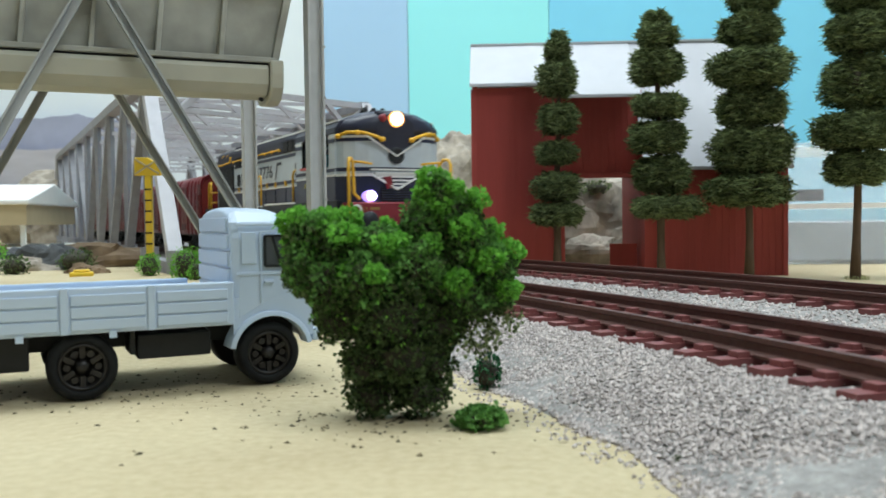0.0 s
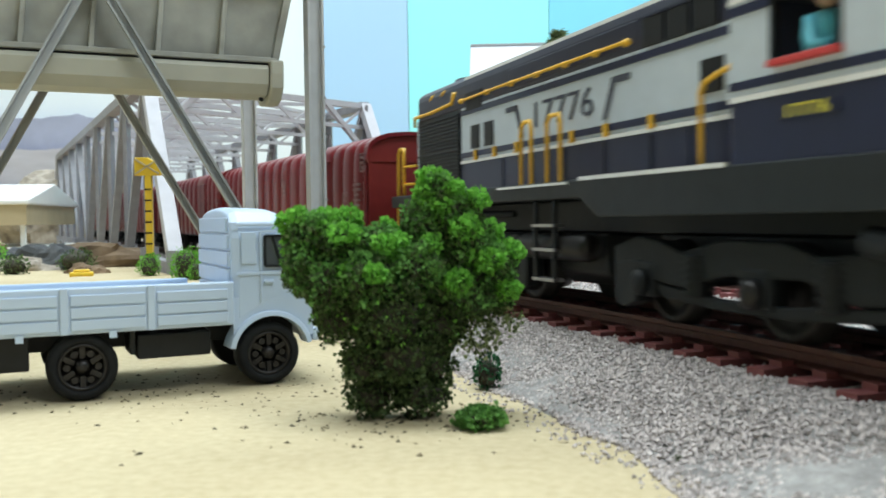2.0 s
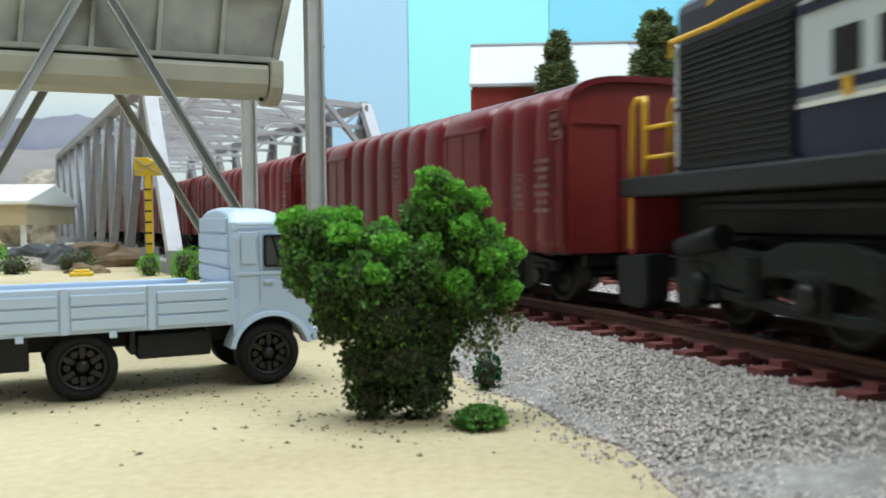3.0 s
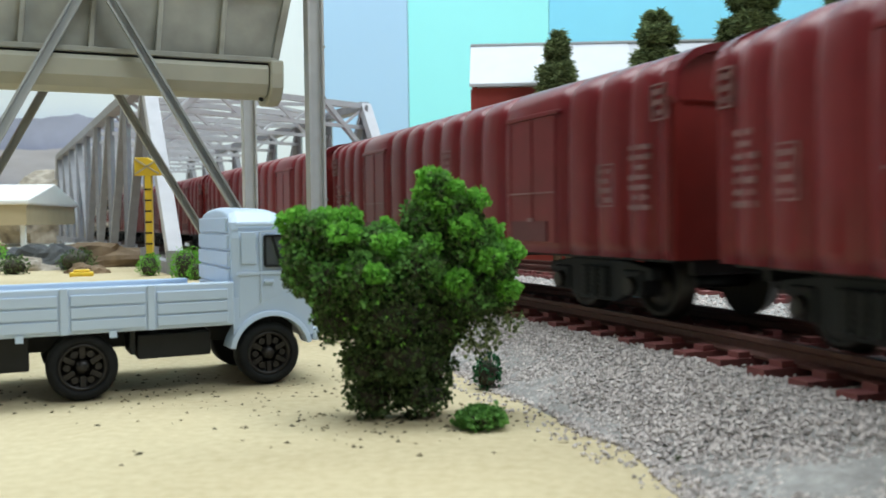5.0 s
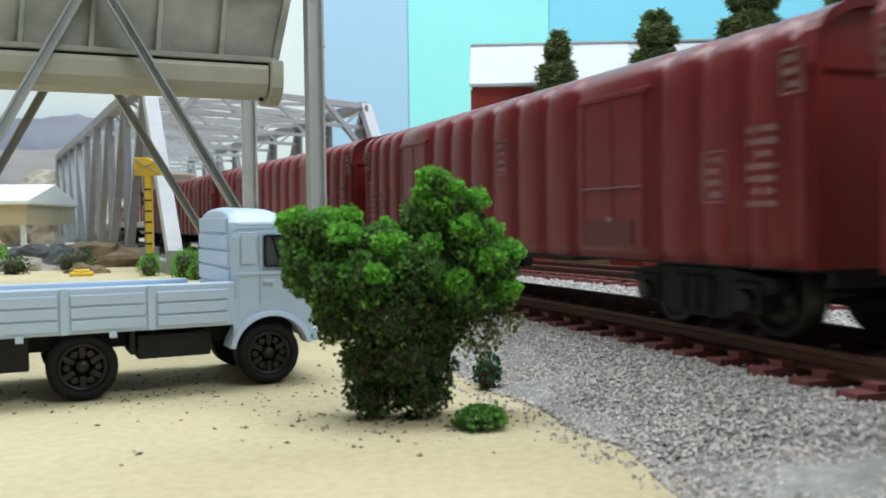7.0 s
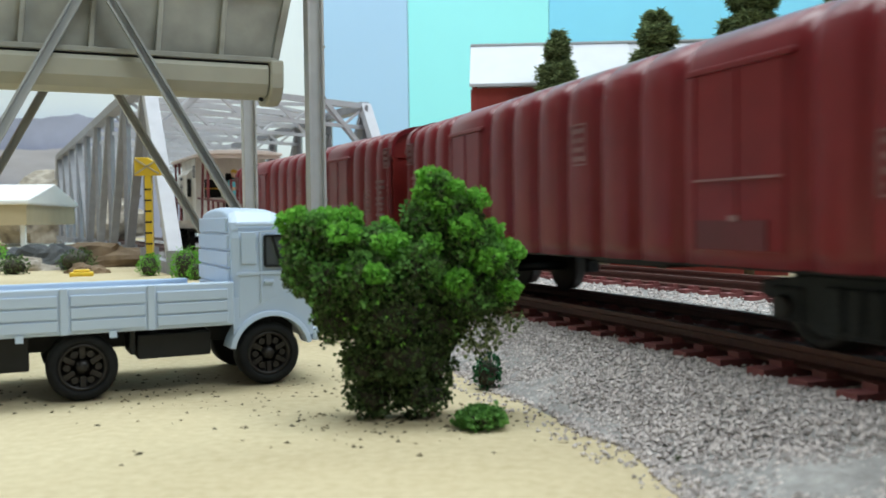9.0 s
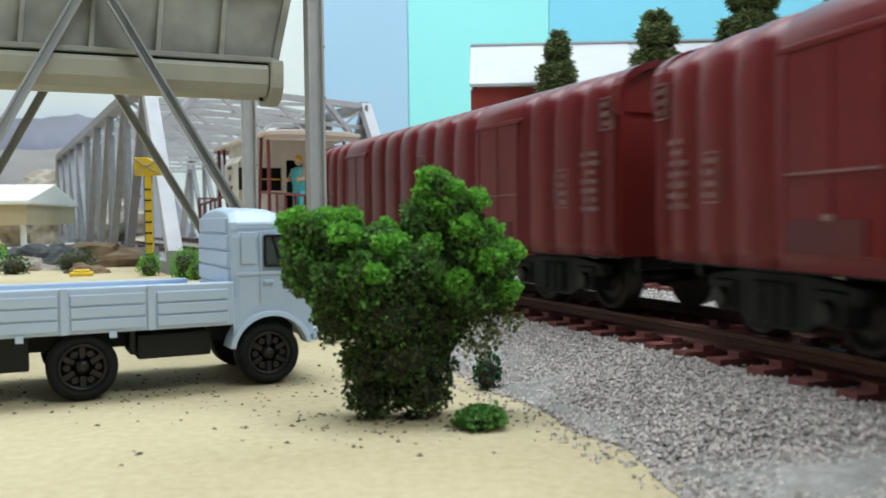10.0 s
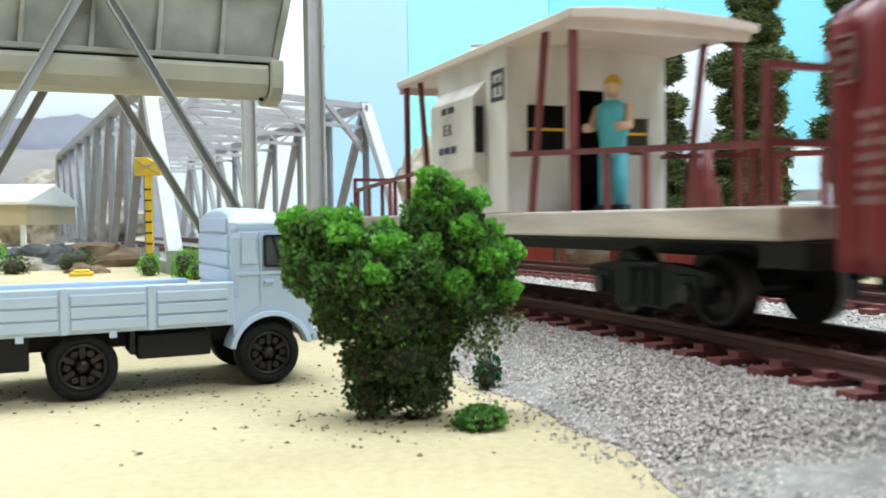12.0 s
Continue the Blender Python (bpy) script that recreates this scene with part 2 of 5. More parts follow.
def part(name, g, material, parent=None, label="", bevel=0.0, m=None):
    me = g.mesh(name) if isinstance(g, G) else g
    if not me.materials:
        me.materials.append(M[material])
    ob = new(name, me)
    ob.parent = parent
    if m is not None:
        ob.matrix_basis = m
    if bevel:
        b = ob.modifiers.new("edge", "BEVEL")
        b.width, b.segments, b.limit_method, b.angle_limit = bevel * MM, 2, "ANGLE", radians(40)
    if label:
        tagged(ob, label)
    return ob


def thing(name, label, category, m=None, group="", kind=""):
    ob = new(name)
    ob.empty_display_size = 0.005
    if m is not None:
        ob.matrix_basis = m
    return tagged(ob, label, category, group, kind)


def at(x, y, z, rx=0, ry=0, rz=0):
    return pose(x * MM, y * MM, z * MM, rx, ry, rz)


def lettering(name, text, size, material, parent, m, label=""):
    cu = bpy.data.curves.new(name, "FONT")
    cu.body, cu.size, cu.extrude = text, size * MM, 0.05 * MM
    cu.align_x, cu.align_y = "CENTER", "CENTER"
    tmp = bpy.data.objects.new(name, cu)
    me = bpy.data.meshes.new_from_object(tmp)
    bpy.data.objects.remove(tmp)
    me.materials.clear()
    me.materials.append(M[material])
    return part(name, me, material, parent, label, m=m)


# ---- the line of the main track ----
TRACK_O, FAR_O, RAIL_Z = 17.5, 80.0, 9.4
ARC = np.arange(-1700.0, 1500.5, 1.0)


def heading(s):
    s = min(max(s, -184.3), 215.0)
    return 0.39323 - 0.843295e-3 * s - 2.287914e-6 * s * s


HEAD = np.array([heading(s) for s in ARC])
PX, PY = np.cumsum(np.sin(HEAD)), np.cumsum(-np.cos(HEAD))
PX, PY = PX - np.interp(0, ARC, PX) + 6.402, PY - np.interp(0, ARC, PY) + 181.468


def on_line(s, o=0.0, z=0.0):
    """A point s along the line of the wagons' near flank, o across it to the far side."""
    h = float(np.interp(s, ARC, HEAD))
    return Vector((float(np.interp(s, ARC, PX)) + math.cos(h) * o, float(np.interp(s, ARC, PY)) + math.sin(h) * o, z))


def smooth(a, b, x):
    t = min(1, max(0, (x - a) / (b - a)))
    return t * t * (3 - 2 * t)


# ---- room and table ----
def room():
    walls = {"wall_north": (-1700, 1700, 1900, 1950), "wall_south": (-1700, 1700, -1750, -1700)}
    for nm, (x0, x1, y0, y1) in walls.items():
        tagged(part(nm, G().box(x0, x1, y0, y1, -700, 1450), "roomwall"), "plain pale painted room wall", "wall", kind="structure")
    tagged(part("wall_west", G().box(-1750, -1700, -1750, 1950, -700, 1450), "roomwall"), "plain pale painted room wall", "wall", kind="structure")
    tagged(part("wall_east", G().box(1700, 1750, -1750, 1950, -700, 1450), "roomwall"), "plain pale painted room wall", "wall", kind="structure")
    tagged(part("ceiling", G().box(-1750, 1750, -1750, 1950, 1450, 1480), "roomwall"), "plain white room ceiling", "ceiling", kind="structure")


def ground_z(x, y):
    i = int(np.argmin((PX - x) ** 2 + (PY - y) ** 2))
    o = (x - PX[i]) * math.cos(HEAD[i]) + (y - PY[i]) * math.sin(HEAD[i])
    z = 4.6 * max(smooth(-9, 4, o), smooth(165, 330, y)) - 5.6 * smooth(108, 120, o)
    return z + 0.5 * noise.noise((x * 0.02, y * 0.02, 0)) * smooth(100, 40, abs(x) * 0.5)


def table():
    xs = sorted(set([-1690, -1400, -1100, -850, -650, -500, -400] + list(range(-320, 321, 8)) + [400, 500, 650, 850, 1100, 1400, 1690]))
    ys = sorted(set([-1690, -1300, -900, -600, -400, -250, -150, -80] + list(range(-40, 460, 6)) + [480, 520, 560, 620, 700, 800, 950, 1100, 1300, 1500, 1890]))
    vs = [(x, y, ground_z(x, y)) for y in ys for x in xs]
    n = len(xs)
    fs = [(j * n + i, j * n + i + 1, (j + 1) * n + i + 1, (j + 1) * n + i) for j in range(len(ys) - 1) for i in range(n - 1)]
    tagged(part("ground", G().add(vs, fs, True), "sand"), "sand-coloured scenic table top with fine grit", "ground", kind="structure")


def ballast():
    """Grey stone bed under both tracks, and the loose chips on it."""
    prof = [(-20.5, -1.2), (-16, 0.3), (-10, 2.8), (-3, 5.0), (2, 5.9), (33, 5.9), (40, 5.4), (58, 5.2), (64, 5.8), (97, 5.8), (103, 5.2), (110, 3.2), (118, -1.6)]
    rings = []
    for s in list(range(-900, -320, 40)) + list(range(-320, 240, 5)) + list(range(240, 1400, 60)):
        row = []
        for k, (o, z) in enumerate(prof):
            w = 3.2 * noise.noise((s * 0.06, k * 1.7, 3)) if k < 3 else 0
            row.append(on_line(s, o + w, z + 0.3 * noise.noise((s * 0.15, o * 0.3, 1))))
        rings.append(row)
    tagged(part("ballast_bed", G().rings(rings, closed=False, smooth=True), "gravel"), "grey crushed stone ballast bed under the tracks", "ballast", kind="structure")
    rnd = random.Random(5)
    g = G()
    po, pz = [p[0] for p in prof], [p[1] for p in prof]

    def chip(p, r):
        vs = [p + Vector(d) * r * rnd.uniform(0.6, 1.25) for d in ((1, 0, 0), (0, 1, 0), (-1, 0, 0), (0, -1, 0), (0.2, 0.1, 0.8), (0, 0.1, -0.8))]
        g.add(vs, [(0, 1, 4), (1, 2, 4), (2, 3, 4), (3, 0, 4), (1, 0, 5), (2, 1, 5), (3, 2, 5), (0, 3, 5)])

    for _ in range(60000):
        s, o = rnd.uniform(-50, 168), rnd.uniform(-23, 4)
        edge = -19 + 4 * noise.noise((s * 0.07, 0.5, 2))
        if o < edge and rnd.random() < 0.93:
            continue
        z = float(np.interp(o, po, pz))
        chip(on_line(s, o, max(z, 0.15) + rnd.uniform(-0.12, 0.28)), rnd.uniform(0.14, 0.38))
    for _ in range(22000):
        s, o = rnd.uniform(-200, 150), rnd.choice((rnd.uniform(32, 66), rnd.uniform(3, 32), rnd.uniform(66, 96), rnd.uniform(32, 66)))
        chip(on_line(s, o, float(np.interp(o, po, pz)) + rnd.uniform(-0.1, 0.3)), rnd.uniform(0.2, 0.5))
    tagged(part("ballast_stones", g, "stone"), "loose pale grey ballast chips beside the rails", "gravel", kind="stuff")


def track(name, o, s0, s1, label):
    t = thing(name, label, "railway track", kind="structure")
    rp = [(-1.35, 0), (1.35, 0), (1.35, 0.35), (0.3, 0.7), (0.3, 1.6), (0.62, 1.85), (0.62, 2.5), (-0.62, 2.5), (-0.62, 1.85), (-0.3, 1.6), (-0.3, 0.7), (-1.35, 0.35)]
    for side in (-8.87, 8.87):
        rings = []
        for s in list(range(s0, -300, 25)) + list(range(-300, 220, 4)) + list(range(220, s1, 25)):
            rings.append([on_line(s, o + side + a, RAIL_Z - 2.5 + b) for a, b in rp])
        part("rail", G().rings(rings), "rail", t, "rust-brown painted steel rail")
    g = G().box(-1.5, 1.5, -15.2, 15.2, -2.1, 0)
    for y in (-11.4, -6.4, 6.4, 11.4):
        g.box(-1.1, 1.1, y - 0.85, y + 0.85, 0, 0.75)
    for y in (-8.87, 8.87):
        g.box(-1.3, 1.3, y - 1.7, y + 1.7, 0, 0.3)
    me = g.mesh("tie")
    me.materials.append(M["tie"])
    s = max(s0, -330)
    rnd = random.Random(int(o))
    while s < min(s1, 200):
        p = on_line(s, o, RAIL_Z - 2.55)
        part("tie", me, "tie", t, m=at(p.x, p.y, p.z + rnd.uniform(-0.1, 0.1), 0, rnd.uniform(-0.6, 0.6), math.degrees(np.interp(s, ARC, HEAD)) - 90 + rnd.uniform(-2.5, 2.5)))
        s += 7.6
    return t


# ---- rolling stock: x forward, -y the flank towards the truck, z above the rail ----
def wheelset(parent, x, r, group_mat="wheel", rim="steel"):
    w = new("wheelset")
    w.parent = parent
    w.empty_display_size = 0.003
    w.matrix_basis = at(x, 0, r)
    for sd in (-1, 1):
        y = sd * 8.3
        g = G().lathe((0, y - sd * 1.4, 0), (0, sd, 0), [(0, r * 1.07), (0.5, r * 1.07), (0.7, r), (2.7, r * 0.98), (2.7, r * 0.8), (2.2, r * 0.74), (2.2, r * 0.32), (2.9, r * 0.28), (3.0, r * 0.1)], 26)
        part("wheel", g, group_mat, w)
    part("axle", G().cyl((0, -8, 0), (0, 8, 0), 1.0), "chassis", w)
    ROLLING.append((w, x, r))
    return w


ROLLING = []


def freight_bogie(parent, xc, wb=22.0, name="bogie"):
    """Cast three-piece bogie with side frames, springs and axle boxes."""
    b = part(name, G().box(xc - 3, xc + 3, -12.5, 12.5, 4.2, 7.5), "bogie", parent, "dark cast bogie", bevel=0.25)
    for sd in (-1, 1):
        y = sd * 13.0
        prof = [(-wb / 2 - 4.5, 6.4), (-wb / 2 - 4.5, 8.0), (-7, 9.0), (7, 9.0), (wb / 2 + 4.5, 8.0), (wb / 2 + 4.5, 6.4), (wb / 2 + 1, 5.6), (6.5, 3.0), (5, 2.4), (-5, 2.4), (-6.5, 3.0), (-wb / 2 - 1, 5.6)]
        part("side_frame", G().prism([(xc + a, c) for a, c in prof], "y", y - 1.0, y + 1.0), "bogie", b, bevel=0.25)
        for k in (-1, 1):
            part("axle_box", G().box(xc + k * wb / 2 - 2.4, xc + k * wb / 2 + 2.4, y - 1.5, y + 1.7, 3.6, 7.6), "bogie", b, bevel=0.4)
            part("axle_cap", G().cyl((xc + k * wb / 2, y + sd * 1.6, 5.2), (xc + k * wb / 2, y + sd * 2.4, 5.2), 1.5, 1.2), "wheel", b)
        for k in (-2.6, 0, 2.6):
            part("spring", G().lathe((xc + k, y + sd * 0.9, 2.9), (0, 0, 1), [(q * 0.45, 1.25 if q % 2 else 0.85) for q in range(12)], 9), "bogie", b)
    for k in (-1, 1):
        wheelset(parent, xc + k * wb / 2, 5.3)
    return b


def bars(parent, name, x, z, w, rows, y=-17.2, h=0.95, step=1.42, mt="faded"):
    """Unreadable stencilled print as rows of plain bars on the flank."""
    rnd = random.Random(int(x * 7 + z))
    g = G()
    for k in range(rows):
        q = x - w / 2
        while q < x + w / 2 - 0.3:
            ww = rnd.uniform(0.28, 0.6)
            if rnd.random() < 0.86:
                hh = h * rnd.uniform(0.62, 0.9) / 2
                g.box(q, min(q + ww, x + w / 2), y - 0.12, y + 0.5, z - k * step - hh, z - k * step + hh)
            q += ww + 0.2
    return part(name, g, mt, parent, "faded white stencilled print")


def wagon_profile(d):
    pts = [(-16.4 - d, 9.6), (-16.6 - d, 12), (-16.6 - d, 20), (-16.6 - d, 27), (-16.5 - d, 31.5)]
    for a in range(0, 181, 12):
        c, s = math.cos(radians(180 - a)), math.sin(radians(a))
        yy = math.copysign(abs(c) ** 0.62, c) * (16.3 + d)
        pts.append((yy, 33.2 + (5.4 + d * 0.8) * s ** 0.8))
    pts += [(16.5 + d, 31.5), (16.6 + d, 27), (16.6 + d, 20), (16.6 + d, 12), (16.4 + d, 9.6)]
    return pts


GROOVES = [3.0, 10.0, 18.5, 27.0, 49.0, 59.3, 69.7, 80.0, 90.3, 100.7, 111.0, 133.0, 141.5, 150.0, 157.0]


def covered_wagon(group):
    w = thing("covered_wagon", "maroon ribbed covered goods wagon of a model train", "goods wagon", group=group)
    xs = sorted(set([0, 0.5, 160, 159.5] + [round(g + k, 2) for g in GROOVES for k in (-2.4, -1.5, -0.8, 0, 0.8, 1.5, 2.4)] + [38, 122]))
    rings = []
    for x in xs:
        dip = min(1.0, sum(math.exp(-((x - g) / 1.15) ** 2) for g in GROOVES))
        d = 1.4 * (1 - dip) - 0.35
        if x < 0.3 or x > 159.7:
            d = 0.3
        rings.append([(x - 80, y, z) for y, z in wagon_profile(d)])
    part("body", G().rings(rings, smooth=True, caps=False), "maroon", w)
    part("floor", G().box(-79, 79, -15.8, 15.8, 9.2, 10.2), "black", w)
    for sd in (-1, 1):
        x = sd * 79.6
        g = G()
        g.prism([(y * 0.985, z - 0.1) for y, z in wagon_profile(0.0)], "x", x - 0.5, x + 0.5)
        g.box(x - 0.9 * (sd < 0) - 0.2, x + 0.9 * (sd > 0) + 0.2, -16.6, 16.6, 31.3, 32.6)
        ew = part("end_wall", g, "maroon_d", w, "recessed maroon end wall with ribs")
        for y in (-16, -5.5, 5.5, 16):
            part("end_rib", G().box(x - 0.8 * (sd < 0) - 0.2, x + 0.8 * (sd > 0) + 0.2, y - 0.6, y + 0.6, 9.6, 31.5), "maroon_d", ew)
        g = G()
        g.rings([[(x + sd * q, y * k, z + 0.25) for y, z in wagon_profile(1.0)[4:-4]] + [(x + sd * q, y * k * 0.97, z - 0.8) for y, z in reversed(wagon_profile(1.0)[4:-4])] for q, k in ((-0.8, 1), (1.9, 1))])
        part("roof_lip", g, "maroon", w)
        g = G().box(x - sd * 1.5 - 0.6, x - sd * 1.5 + 0.6, -12, 12, 7.2, 9.3)
        g.box(min(x, x + sd * 6.4), max(x, x + sd * 6.4), -1.3, 1.3, 6.2, 8.4)
        g.box(min(x + sd * 4, x + sd * 7), max(x + sd * 4, x + sd * 7), -2.3, 2.3, 5.4, 8.8)
        part("coupler", g, "black", w, "black knuckle coupler", bevel=0.2)
    for x0, x1 in ((30, 46.4), (114, 130.8)):
        for sd in (-1, 1):
            y = sd * 17.25
            a, b = x0 - 80, x1 - 80
            g = G().box(a, b, y - 0.45, y + 0.45, 11.4, 32.6)
            d = part("door", g, "maroon", w, bevel=0.15)
            for q in (a + 0.5, (a + b) / 2, b - 0.5):
                part("door_rib", G().box(q - 0.25, q + 0.25, y - 0.6, y + 0.6, 11.4, 32.6), "maroon", d)
            part("door_rail", G().box(a - 0.8, b + 0.8, y - 0.65, y + 0.65, 32.6, 33.4), "maroon", d, bevel=0.2)
            if sd < 0:
                part("latch_bar", G().box(a + 0.6, b - 0.6, y - 0.75, y - 0.3, 19.7, 19.95), "faded", d)
                part("kick_plate", G().box(a + 1, b - 3, y - 0.65, y - 0.2, 11.6, 15.0), "hatch", d, "darker lower door plate")
                part("door_mark", G().box((a + b) / 2 - 1.2, (a + b) / 2 + 0.6, y - 0.75, y - 0.3, 14.9, 15.6), "faded", d)
    for x, z, ww, n in ((-78.2, 32.6, 2.2, 3), (-73.6, 25.4, 4.6, 7), (-65.2, 22.4, 3.4, 4), (5.2, 28.8, 3.6, 4), (65.2, 22.4, 3.4, 4), (73.6, 25.4, 4.6, 7), (78.2, 32.6, 2.2, 3)):
        bars(w, "stencil_print", x, z, ww, n, y=-17.6)
        if n < 7:
            g = G()
            hb = n * 1.42 + 0.5
            for a, b, c, e in ((x - ww / 2 - 0.4, x + ww / 2 + 0.4, z + 0.9, z + 1.1), (x - ww / 2 - 0.4, x + ww / 2 + 0.4, z + 0.9 - hb, z + 1.1 - hb), (x - ww / 2 - 0.5, x - ww / 2 - 0.35, z + 1.0 - hb, z + 1.0), (x + ww / 2 + 0.35, x + ww / 2 + 0.5, z + 1.0 - hb, z + 1.0)):
                g.box(a, b, -17.72, -17.1, c, e)
            part("print_border", g, "faded", w, "faded painted box border")
    g = G()
    for y in (-6, 6):
        g.box(-76, 76, y - 1, y + 1, 8.4, 9.4)
    g.box(-12, 10, -5, 5, 7.6, 9.4)
    part("underframe", g, "black", w, bevel=0.2)
    for x in (-57, 57):
        freight_bogie(w, x, 20.5)
    return w


def loco():
    L = thing("diesel_locomotive", "navy and grey-white model diesel locomotive with yellow handrails", "locomotive")
    # footplate, thin along the long hood and with a deep valance under the cab end
    part("footplate", G().box(-106.5, 72, -17.0, 17.0, 18.6, 21.6), "chassis", L, "dark grey footplate", bevel=0.4)
    part("frame_beam", G().box(-102, 72, -9, 9, 13.0, 18.6), "black", L, bevel=0.3)
    for sd in (-1, 1):
        part("valance", G().prism([(-4, 21.5), (-4, 18.6), (2, 15.6), (60, 15.8), (72, 17.8), (72, 21.5)], "y", min(sd * 16.2, sd * 17.2), max(sd * 16.2, sd * 17.2)), "chassis", L, "deep dark valance", bevel=0.2)
        for a, b in ((-4, 32), (-36, -8)):
            part("footplate_edge", G().box(a, b, min(sd * 16.8, sd * 17.3), max(sd * 16.8, sd * 17.3), 21.3 if a > -10 else 20.9, 21.9 if a > -10 else 21.3), "white", L, "thin white edge line")
        part("pipe_run", G().tube([(-84, sd * 14.5, 16.8), (-60, sd * 14.6, 16.6), (-34, sd * 14.5, 16.4)], 0.6), "bogie", L, "dark pipe run")

    def hood(x0, x1, hw, z0, zs, zt, mt, nm):
        pf = [(-hw, z0), (-hw, zs)] + [(-hw * math.cos(radians(a)) ** 0.55 if a < 90 else 0, zs + (zt - zs) * math.sin(radians(a)) ** 0.85) for a in (15, 30, 45, 60, 75)] + [(0, zt)]
        pf += [(-y, z) for y, z in reversed(pf[:-1])]
        return part(nm, G().prism(pf, "x", x0, x1), mt, L, bevel=0.3)

    part("hood", G().box(-92.8, 32.5, -13.6, 13.6, 21.6, 28.2), "navy", L, bevel=0.2)
    part("hood_side", G().box(-63.5, 32.5, -13.7, 13.7, 28.2, 39.6), "greywhite", L, "grey-white hood band", bevel=0.15)
    part("radiator_box", G().box(-92.8, -63.5, -13.7, 13.7, 28.2, 39.6), "black", L, "black radiator section", bevel=0.2)
    for sd in (-1, 1):
        part("radiator_grille", G().box(-91.6, -64.2, sd * 13.75 - 0.2, sd * 13.75 + 0.2, 22.4, 39.0), "black", L)
        for k in range(20):
            part("louvre", G().box(-91.4, -64.4, sd * 14.0 - 0.25, sd * 14.0 + 0.25, 22.7 + k * 0.82, 23.0 + k * 0.82), "chassis", L)
        for z in (30.6, 22.2):
            part("grille_bar", G().box(-92.4, -63.6, sd * 14.05 - 0.3, sd * 14.05 + 0.3, z, z + 0.45), "chassis", L)
        part("corner_strip", G().box(-93.2, -92.3, sd * 13.6 - 0.35, sd * 13.6 + 0.35, 21.6, 39.8), "greywhite", L, "pale corner strip")
    hood(-92.9, 32.5, 13.75, 39.6, 44.2, 47.8, "roofnavy", "hood_roof")
    for sd in (-1, 1):
        y = sd * 13.8
        for z0, z1, mt in ((27.5, 28.1, "white"), (28.7, 29.8, "navy"), (37.9, 39.0, "navy")):
            part("stripe", G().box(-63.5, 32.5, y - 0.12, y + 0.12, z0, z1), mt, L)
        part("roof_edge_line", G().box(-62, 32.5, sd * 12.9 - 0.45, sd * 12.9 + 0.45, 45.5, 46.1), "white", L, "thin white gutter line")
        for x in (-57.2, -49.9):
            part("vent_window", G().box(x, x + 4.3, y - 0.22, y + 0.22, 30.4, 35.2), "black", L)
        part("side_hatch", G().box(-60, -51.5, y - 0.25, y + 0.25, 38.6, 42.4), "black", L, bevel=0.1)
        for k in range(3):
            v = part("roof_vent", G().box(9.6 + k * 5.9, 14.7 + k * 5.9, y - 0.3, y + 0.3, 39.6, 43.6), "black", L, bevel=0.1)
            part("vent_lip", G().box(9.4 + k * 5.9, 14.9 + k * 5.9, y - 0.4, y + 0.4, 43.6, 43.9), "roofnavy", v)
        part("door_window", G().box(22.9, 27.4, y - 0.25, y + 0.25, 31.2, 35.5), "black", L)
        part("marker_panel", G().box(-38, 8, sd * 13.35 - 0.5, sd * 13.35 + 0.5, 40.2, 44.0), "roofnavy", L, bevel=0.2)
        for x in (-41, -28, -15, -2, 11, 20):
            part("panel_seam", G().box(x - 0.08, x + 0.08, y - 0.08, y + 0.08, 21.8, 27.2), "roofnavy", L)
        g = G().tube([(-62, y + sd * 0.9, 40.9), (-40, y + sd * 1.1, 41.0), (-20, y + sd * 1.1, 41.0), (6.3, y + sd * 1.0, 41.0)], 0.3)
        for x in (-61, -47, -35, -24, -13, -3, 6):
            g.blob((x, y + sd * 0.8, 40.9), (1.0, 0.6, 0.6), random.Random(x), 7, 5, 0.1)
        part("hood_handrail", g, "yellow", L, "yellow hood handrail")
        part("radiator_handrail", G().tube([(-93.6, y + sd * 0.6, 38.6), (-92.6, y + sd * 1.0, 40.6), (-80, y + sd * 1.1, 40.5), (-66, y + sd * 1.1, 41.0), (-64.6, y + sd * 1.0, 43.2)], 0.4), "yellow", L, "yellow handrail over the radiator")
        for x in (-86, -78):
            part("roof_grab", G().tube([(x, sd * 13.0, 43.4), (x + 3, sd * 13.6, 44.4), (x + 5, sd * 13.0, 45.0)], 0.45), "yellow", L, "small yellow roof grab rail")
        for x, w in ((-26.4, 4.2), (-16.0, 4.8)):
            part("stanchion", G().tube([(x, sd * 16.6, 20.6), (x, sd * 16.6, 31.4), (x + 0.8, sd * 16.4, 32.6), (x + w - 0.8, sd * 16.4, 32.6), (x + w, sd * 16.6, 31.4), (x + w, sd * 16.6, 20.6)], 0.38), "yellow", L, "yellow handrail hoop")
        part("cab_handrail", G().tube([(25.2, sd * 15.6, 21.6), (25.2, sd * 15.6, 31.0), (25.8, sd * 15.5, 32.2), (28, sd * 15.2, 33.0), (31.8, sd * 15.0, 33.8)], 0.38), "yellow", L, "yellow cab handrail")
        for x in (-54.5, -44.5, -34, -12, -1, 11.5):
            part("hinge", G().box(x - 0.5, x + 0.5, y - 0.5, y + 0.5, 27.9, 29.9), "yellow", L)
    n = lettering("running_number", "17776", 6.6, "ink", L, at(-16.6, -13.84, 33.8, 90, 0, 0), "dark painted running number 17776")
    n.scale = (1.42, 1.0, 1)
